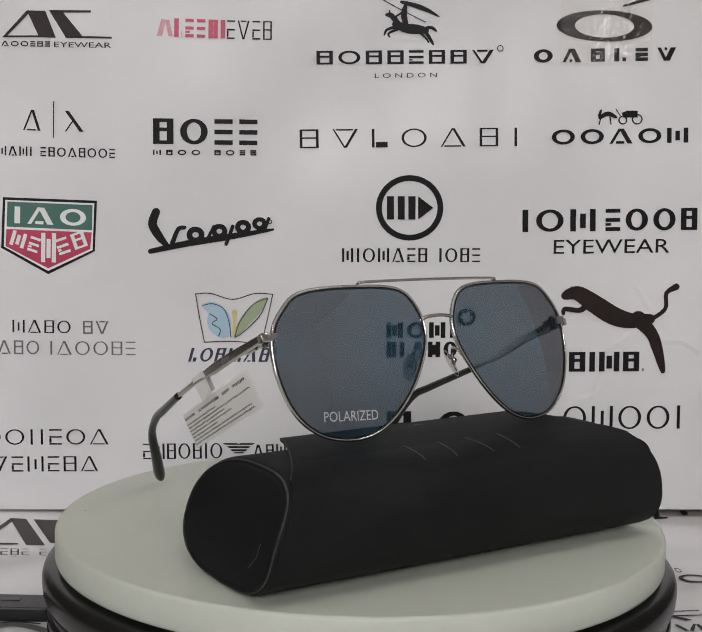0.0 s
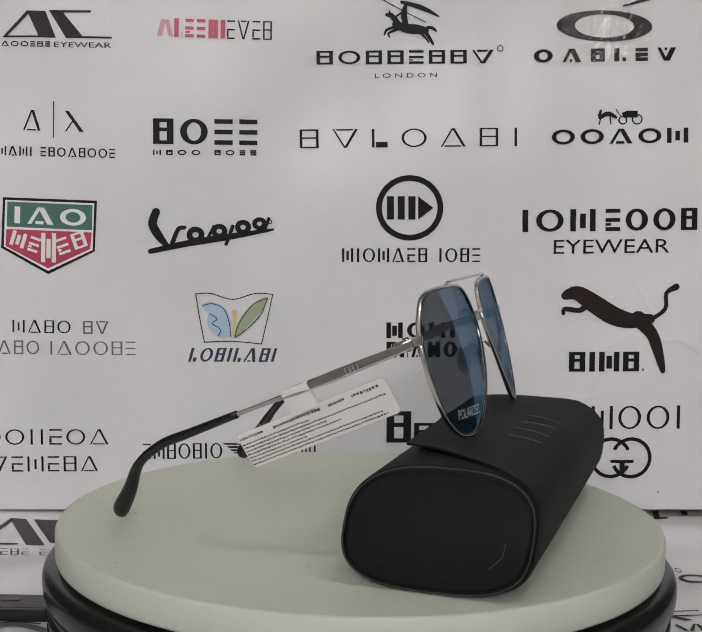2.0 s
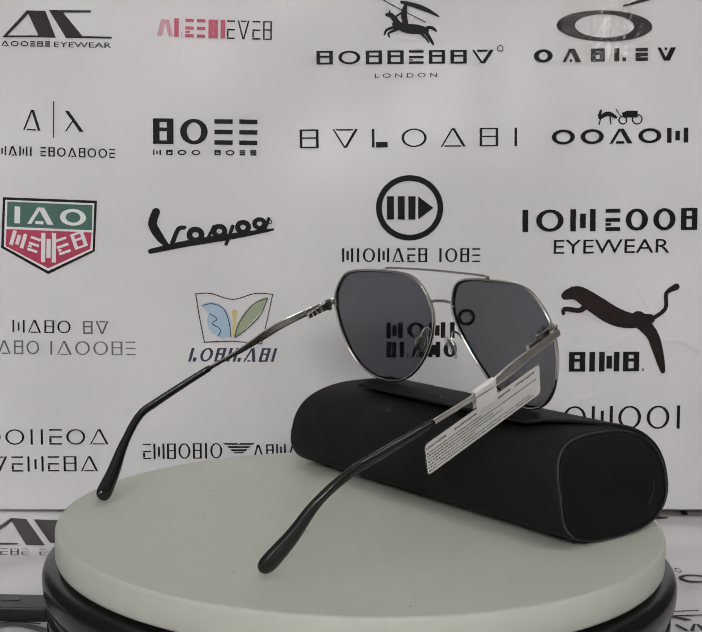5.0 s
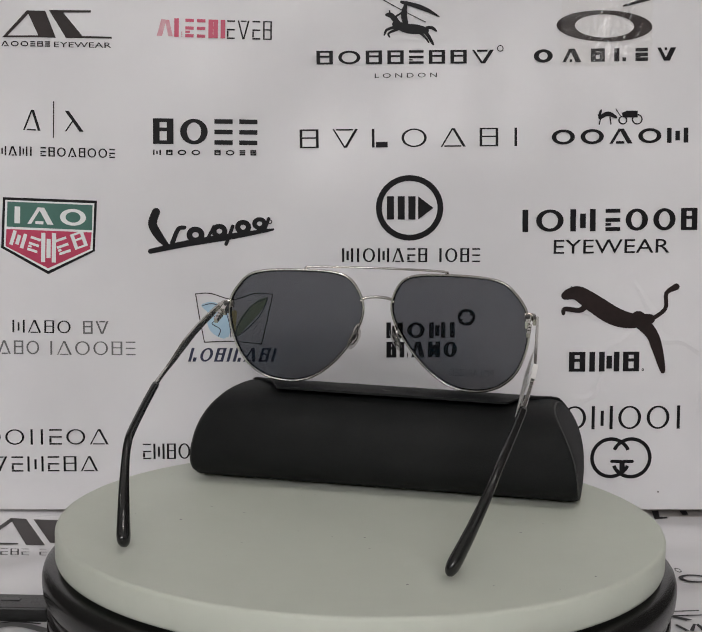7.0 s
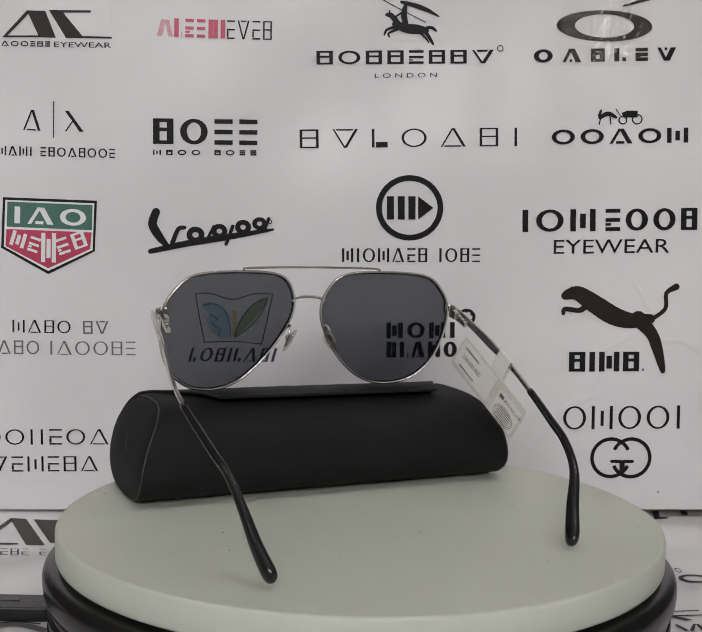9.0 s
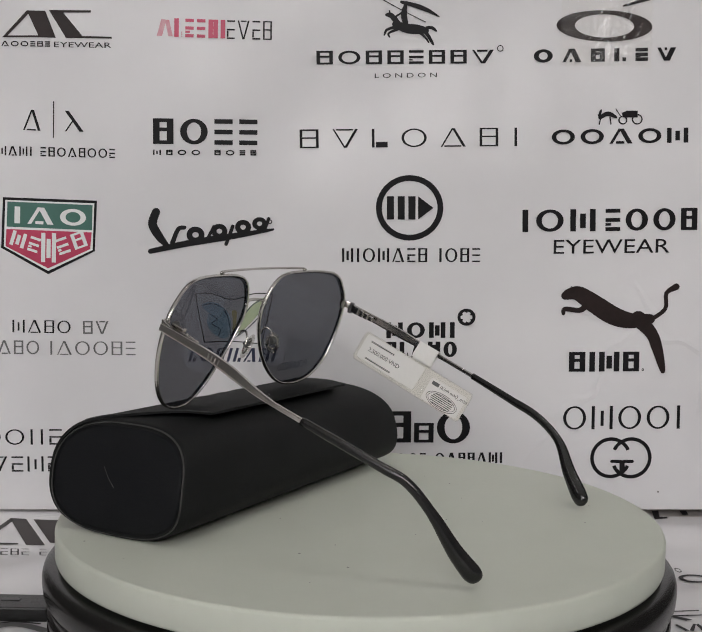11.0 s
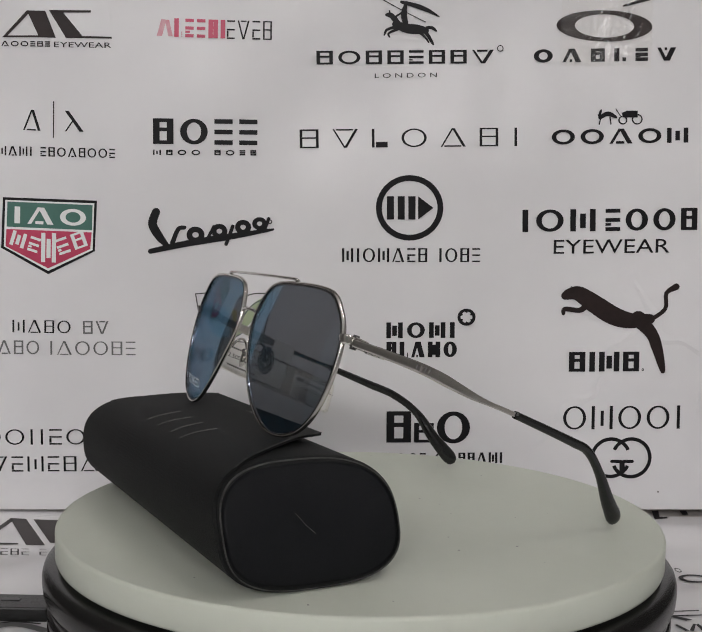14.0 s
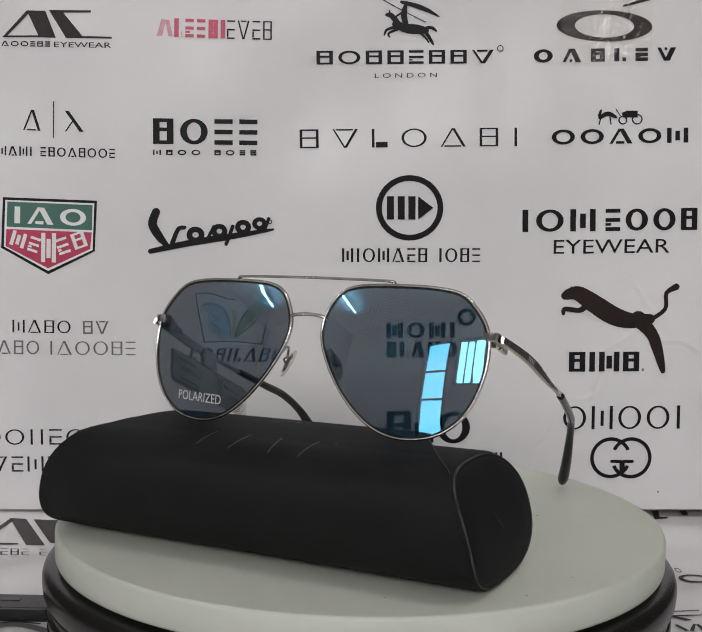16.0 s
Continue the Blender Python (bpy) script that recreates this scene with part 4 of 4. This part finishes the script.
stroke(B, M_INK, [(-73.8, 152.4), (-70.1, 162.4)], 2.00, 2.00, 2.00)
stroke(B, M_INK, [(-52.0, 161.4), (-50.0, 166.9)], 2.00, 2.00, 2.00)
ring(B, M_INK, (-49.3, 165.2), 1.30, 1.30, 0.78, 0.78, 0, 360)
stroke(B, M_INK, [(-85.1, 153.5), (-80.6, 162.3)], 1.75, 1.75, 1.75)
logo("round emblem and thin word")
ring(B, M_INK, (29.4, 173.9), 19.10, 18.40, 15.79, 15.12, 0, 360)
mark(B, M_INK, [[(16.4, 180.3), (20.4, 180.4), (20.6, 167.3), (16.6, 167.2)], [(22.5, 180.4), (26.5, 180.4), (26.7, 167.3), (22.7, 167.3)], [(28.5, 180.5), (32.6, 180.5), (32.8, 167.4), (28.8, 167.4)], [(34.1, 180.5), (42.9, 174.1), (34.3, 167.4)]])
word(B, M_INK, "hiohteb iobs", (-8.5, 142.9), (70.1, 143.7), 7.91, 1.29)
logo("heavy word over a thin one")
word(B, M_INK, "ioh", (93.2, 161.0), (135.9, 162.0), 12.62, 3.26)
word(B, M_INK, "eoob", (141.6, 162.1), (194.7, 163.4), 12.62, 3.26)
letters(M_INK, "EYEWEAR", (112.1, 148.8), (179.1, 150.2), 7.98)
logo("thin grey words")
word(B, M_INK, "htbo", (-193.2, 101.6), (-160.9, 101.3), 7.18, 1.02)
word(B, M_GREY_INK, "bv", (-153.9, 101.1), (-139.6, 101.2), 7.25, 0.98)
word(B, M_GREY_INK, "tbo", (-201.4, 89.4), (-178.5, 89.3), 7.75, 0.98)
word(B, M_GREY_INK, "itoobs", (-173.0, 89.1), (-124.7, 89.1), 7.75, 1.03)
logo("butterfly emblem and italic word")
stroke(B, M_BROWN_INK, [(-90.9, 124.2), (-82.6, 124.5), (-70.0, 121.3), (-57.4, 124.7), (-47.5, 124.3)], 0.56, 0.56, 0.56)
stroke(B, M_BROWN_INK, [(-90.9, 124.2), (-88.6, 110.5), (-85.9, 96.8)], 0.56, 0.56, 0.56)
stroke(B, M_BROWN_INK, [(-47.5, 124.3), (-50.3, 110.8), (-53.7, 96.0)], 0.56, 0.56, 0.56)
stroke(B, M_BROWN_INK, [(-85.9, 96.8), (-69.9, 97.4), (-53.7, 96.0)], 0.56, 0.56, 0.56)
stroke(B, M_BLUE_INK, [(-86.4, 117.6), (-80.6, 115.7), (-75.0, 109.3), (-73.2, 100.9)], 2.53, 8.59, 2.53)
stroke(B, M_BLUE_INK, [(-82.6, 111.8), (-80.1, 105.5), (-75.0, 100.4)], 3.03, 6.56, 3.03)
stroke(B, M_LEAF_INK, [(-51.3, 121.5), (-56.1, 117.1), (-63.7, 108.2), (-68.7, 100.0)], 2.52, 6.56, 1.26)
stroke(B, M_YELLOW_INK, [(-69.0, 114.0), (-69.0, 106.8), (-69.7, 100.5)], 3.03, 2.02, 0.76)
stroke(B, M_NAVY_INK, [(-87.1, 117.6), (-81.3, 118.7), (-75.0, 115.7), (-72.0, 108.1), (-71.0, 99.9)], 0.50, 0.50, 0.50)
stroke(B, M_NAVY_INK, [(-83.1, 113.1), (-78.8, 110.1), (-81.6, 107.5), (-77.0, 104.2), (-78.0, 100.4)], 0.50, 0.50, 0.50)
stroke(B, M_NAVY_INK, [(-50.3, 122.0), (-58.6, 118.4), (-66.2, 108.1), (-68.7, 99.7)], 0.50, 0.50, 0.50)
stroke(B, M_NAVY_INK, [(-50.3, 122.0), (-54.8, 112.0), (-63.6, 103.1), (-68.7, 99.7)], 0.50, 0.50, 0.50)
word(B, M_NAVY_INK, "lobiltbi", (-95.2, 85.7), (-46.6, 85.8), 7.83, 1.60, slant=0.28, label='dark blue italic printed word')
logo("two-line heavy word with a star ring")
word(B, M_INK, "hohi", (17.3, 99.8), (56.6, 100.3), 9.01, 2.67)
word(B, M_INK, "bltho", (17.5, 88.7), (57.9, 89.2), 9.01, 2.67)
ring(B, M_INK, (63.0, 112.2), 5.20, 4.90, 3.38, 3.22, 0, 360)
mark(B, M_INK, [[(66.5, 113.1), (65.5, 114.7), (65.0, 113.4)]])
mark(B, M_INK, [[(64.0, 115.5), (62.0, 115.5), (63.0, 114.5)]])
mark(B, M_INK, [[(60.5, 114.7), (59.5, 113.0), (61.0, 113.3)]])
mark(B, M_INK, [[(59.6, 111.3), (60.6, 109.7), (61.1, 111.0)]])
mark(B, M_INK, [[(62.1, 108.9), (64.1, 108.9), (63.1, 109.9)]])
mark(B, M_INK, [[(65.6, 109.7), (66.6, 111.4), (65.1, 111.1)]])
logo("leaping animal emblem and heavy word")
stroke(B, M_BROWN_INK, [(119.5, 125.0), (126.7, 126.4), (137.3, 120.0), (147.9, 113.7), (158.4, 110.9), (169.3, 112.0)], 4.68, 10.92, 5.72)
stroke(B, M_BROWN_INK, [(168.8, 111.0), (177.7, 117.8), (178.2, 126.8), (183.8, 130.7)], 2.62, 2.36, 3.94)
stroke(B, M_BROWN_INK, [(162.3, 112.0), (170.4, 103.5), (174.2, 94.4), (177.8, 81.9)], 9.36, 6.76, 2.86)
stroke(B, M_BROWN_INK, [(132.1, 120.0), (128.3, 116.8), (119.7, 117.3), (118.8, 114.7)], 4.68, 2.86, 2.08)
mark(B, M_BROWN_INK, [[(122.0, 127.6), (122.9, 130.7), (125.1, 128.1)], [(125.1, 128.1), (127.1, 130.2), (128.8, 127.1)]])
stroke(B, M_BROWN_INK, [(119.0, 124.5), (121.5, 126.3), (128.3, 125.1)], 2.08, 5.20, 6.76)
word(B, M_INK, "bihb", (122.9, 81.1), (163.9, 81.6), 11.44, 3.29, gap=0.16)
ring(B, M_INK, (166.0, 82.6), 0.70, 0.80, 0.23, 0.27, 0, 360)
logo("spaced serif words")
word(B, M_INK, "ooiieot", (-211.3, 37.5), (-140.1, 37.9), 8.84, 1.22)
word(B, M_INK, "vehebt", (-207.0, 22.0), (-146.1, 22.4), 8.75, 1.21)
logo("condensed words with a winged bar emblem")
word(B, M_INK, "ehbobio", (-120.7, 29.4), (-75.7, 30.0), 8.93, 1.17, gap=0.2)
mark(B, M_INK, [[(-75.7, 38.9), (-67.3, 38.9), (-66.2, 37.9), (-74.1, 37.9)], [(-65.7, 38.9), (-57.0, 38.9), (-58.6, 37.9), (-66.7, 37.9)], [(-73.1, 37.1), (-59.6, 37.1), (-60.6, 36.1), (-72.1, 36.0)], [(-71.3, 35.3), (-61.4, 35.3), (-62.4, 34.2), (-70.3, 34.2)], [(-69.5, 33.7), (-63.2, 33.7), (-63.9, 32.9), (-68.8, 32.9)]])
word(B, M_INK, "tbhthi", (-58.0, 30.3), (-21.9, 31.5), 7.65, 1.00)
logo("heavy pair with a small joint, thin word below")
word(B, M_INK, "b", (18.2, 39.4), (32.4, 39.5), 18.20, 4.49)
word(B, M_INK, "8", (34.0, 39.5), (45.4, 39.5), 11.44, 2.99)
word(B, M_INK, "o", (47.2, 39.0), (66.4, 39.0), 18.72, 4.48)
word(B, M_INK, "ooloe otbbthi", (12.5, 26.6), (85.7, 27.5), 6.44, 1.33)
logo("serif word over two linked rings")
word(B, M_INK, "ohooi", (120.5, 47.3), (190.1, 48.1), 13.65, 1.81)
ring(B, M_INK, (149.1, 30.8), 12.10, 12.10, 10.00, 10.00, 25, 335)
ring(B, M_INK, (161.0, 30.8), 12.10, 12.20, 10.00, 10.08, -155, 155)
stroke(B, M_INK, [(149.7, 28.7), (155.0, 28.7)], 1.84, 1.84, 1.84)
stroke(B, M_INK, [(156.5, 28.7), (161.8, 28.7)], 1.85, 1.85, 1.85)
stroke(B, M_INK, [(155.0, 28.7), (155.2, 22.9)], 1.58, 1.58, 1.58)
stroke(B, M_INK, [(156.5, 28.7), (156.7, 22.9)], 1.59, 1.59, 1.59)
ring(B, M_GREY_INK, (177.6, 10.7), 0.50, 0.50, 0.07, 0.07, 0, 360)
logo("printed sheet on the desk")
mark(S, M_BROWN_INK, [[(-190.9, 142.3), (-181.4, 140.8), (-157.6, 92.4), (-167.2, 92.7)], [(-177.2, 140.1), (-160.4, 139.0), (-149.3, 95.8), (-156.5, 97.1)], [(-191.9, 120.2), (-189.1, 114.4), (-187.1, 137.0), (-190.2, 141.4)], [(-190.8, 96.5), (-172.2, 95.7), (-171.5, 93.4), (-189.5, 92.6)]])
word(S, M_INK, "oebe e", (-182.0, 76.4), (-152.2, 76.1), 10.30, 0.72, slant=-0.3)
mark(S, M_INK, [[(173.2, 174.6), (177.2, 174.8), (174.3, 161.1), (178.6, 161.3), (178.1, 158.4), (169.9, 155.3)], [(189.9, 175.3), (193.9, 175.5), (192.5, 166.7), (188.8, 165.5)]])
ring(S, M_INK, (156.6, 63.8), 1.50, 3.50, 1.07, 2.45, 0, 360)
ring(S, M_INK, (161.0, 51.3), 7.70, 6.00, 5.35, 4.00, 0, 360)
mark(S, M_INK, [[(125.8, 5.9), (128.5, 6.5), (143.2, -3.2), (140.1, -4.8)], [(126.8, 5.9), (149.5, 8.3), (149.5, 7.2), (127.0, 4.3)], [(131.9, 1.2), (149.3, 2.9), (149.4, 1.8), (132.2, -0.4)], [(133.6, -9.7), (135.1, -9.2), (138.2, -16.1), (136.2, -16.7)], [(138.2, -16.1), (142.0, -8.4), (143.2, -8.4), (139.9, -16.6)], [(143.0, -8.9), (144.3, -8.3), (145.7, -15.9), (143.3, -16.5)]])
stroke(S, M_GREY_INK, [(-148.3, -22.3), (-142.4, -17.6), (-134.8, -18.4), (-126.2, -23.1)], 4.40, 4.40, 4.40)
stroke(S, M_INK, [(-151.2, -18.9), (-141.5, -14.5), (-129.9, -16.2)], 1.40, 1.40, 1.40)
TAPE = (112.4, 296.6, 164.1, 254.0)
flush("printed_mark", LOGO[0])
# clear tape over the ellipse emblem
def build_tape(x0, z1, x1, z0, nx=34, nz=26):
    """A thin film with small wrinkles, strongest over the emblem's middle."""
    rnd = random.Random(11)
    bm = bmesh.new()
    rows = []
    for j in range(nz + 1):
        row = []
        for i in range(nx + 1):
            u, v = i / nx, j / nz
            w = math.exp(-((u - 0.62) / 0.14) ** 2) + 0.12
            edge = 0.0 if 0 < i < nx and 0 < j < nz else rnd.uniform(-0.0004, 0.0004)
            row.append(bm.verts.new(((x0 + (x1 - x0) * u) / 1000 + edge, -0.0016 - 0.0007 * w * rnd.random(), (z0 + (z1 - z0) * v) / 1000 + edge)))
        rows.append(row)
    for p, q in zip(rows, rows[1:]):
        for i in range(nx):
            bm.faces.new((p[i], p[i + 1], q[i + 1], q[i]))
    return part("clear_tape", bm, M_TAPE, BOARD_OB, "strip of wrinkled clear sticky tape")


build_tape(*TAPE)


# ---- what turns ----
SPIN = [(0.0, 34.82), (0.75, 48.99), (1.5, 63.16), (2.25, 77.71), (3.0, 92.26), (4.0, 111.14), (5.2, 133.87), (6.5, 158.48), (7.5, 177.49), (8.25, 191.38),
        (9.0, 205.28), (10.25, 228.56), (11.5, 251.84), (12.25, 265.97), (13.0, 280.09), (13.75, 294.06), (14.5, 308.03), (15.25, 321.96), (16.0, 335.88)]


def motions():
    for thing, x, y in ((PLATE, PX, PY), (CASE, 0.0, 0.0), (GLASSES, 0.0, 0.0), (TAG, 0.0, 0.0)):
        walk(thing, [(t, pose(x, y, TOP, 0, 0, a)) for t, a in SPIN])


motions()
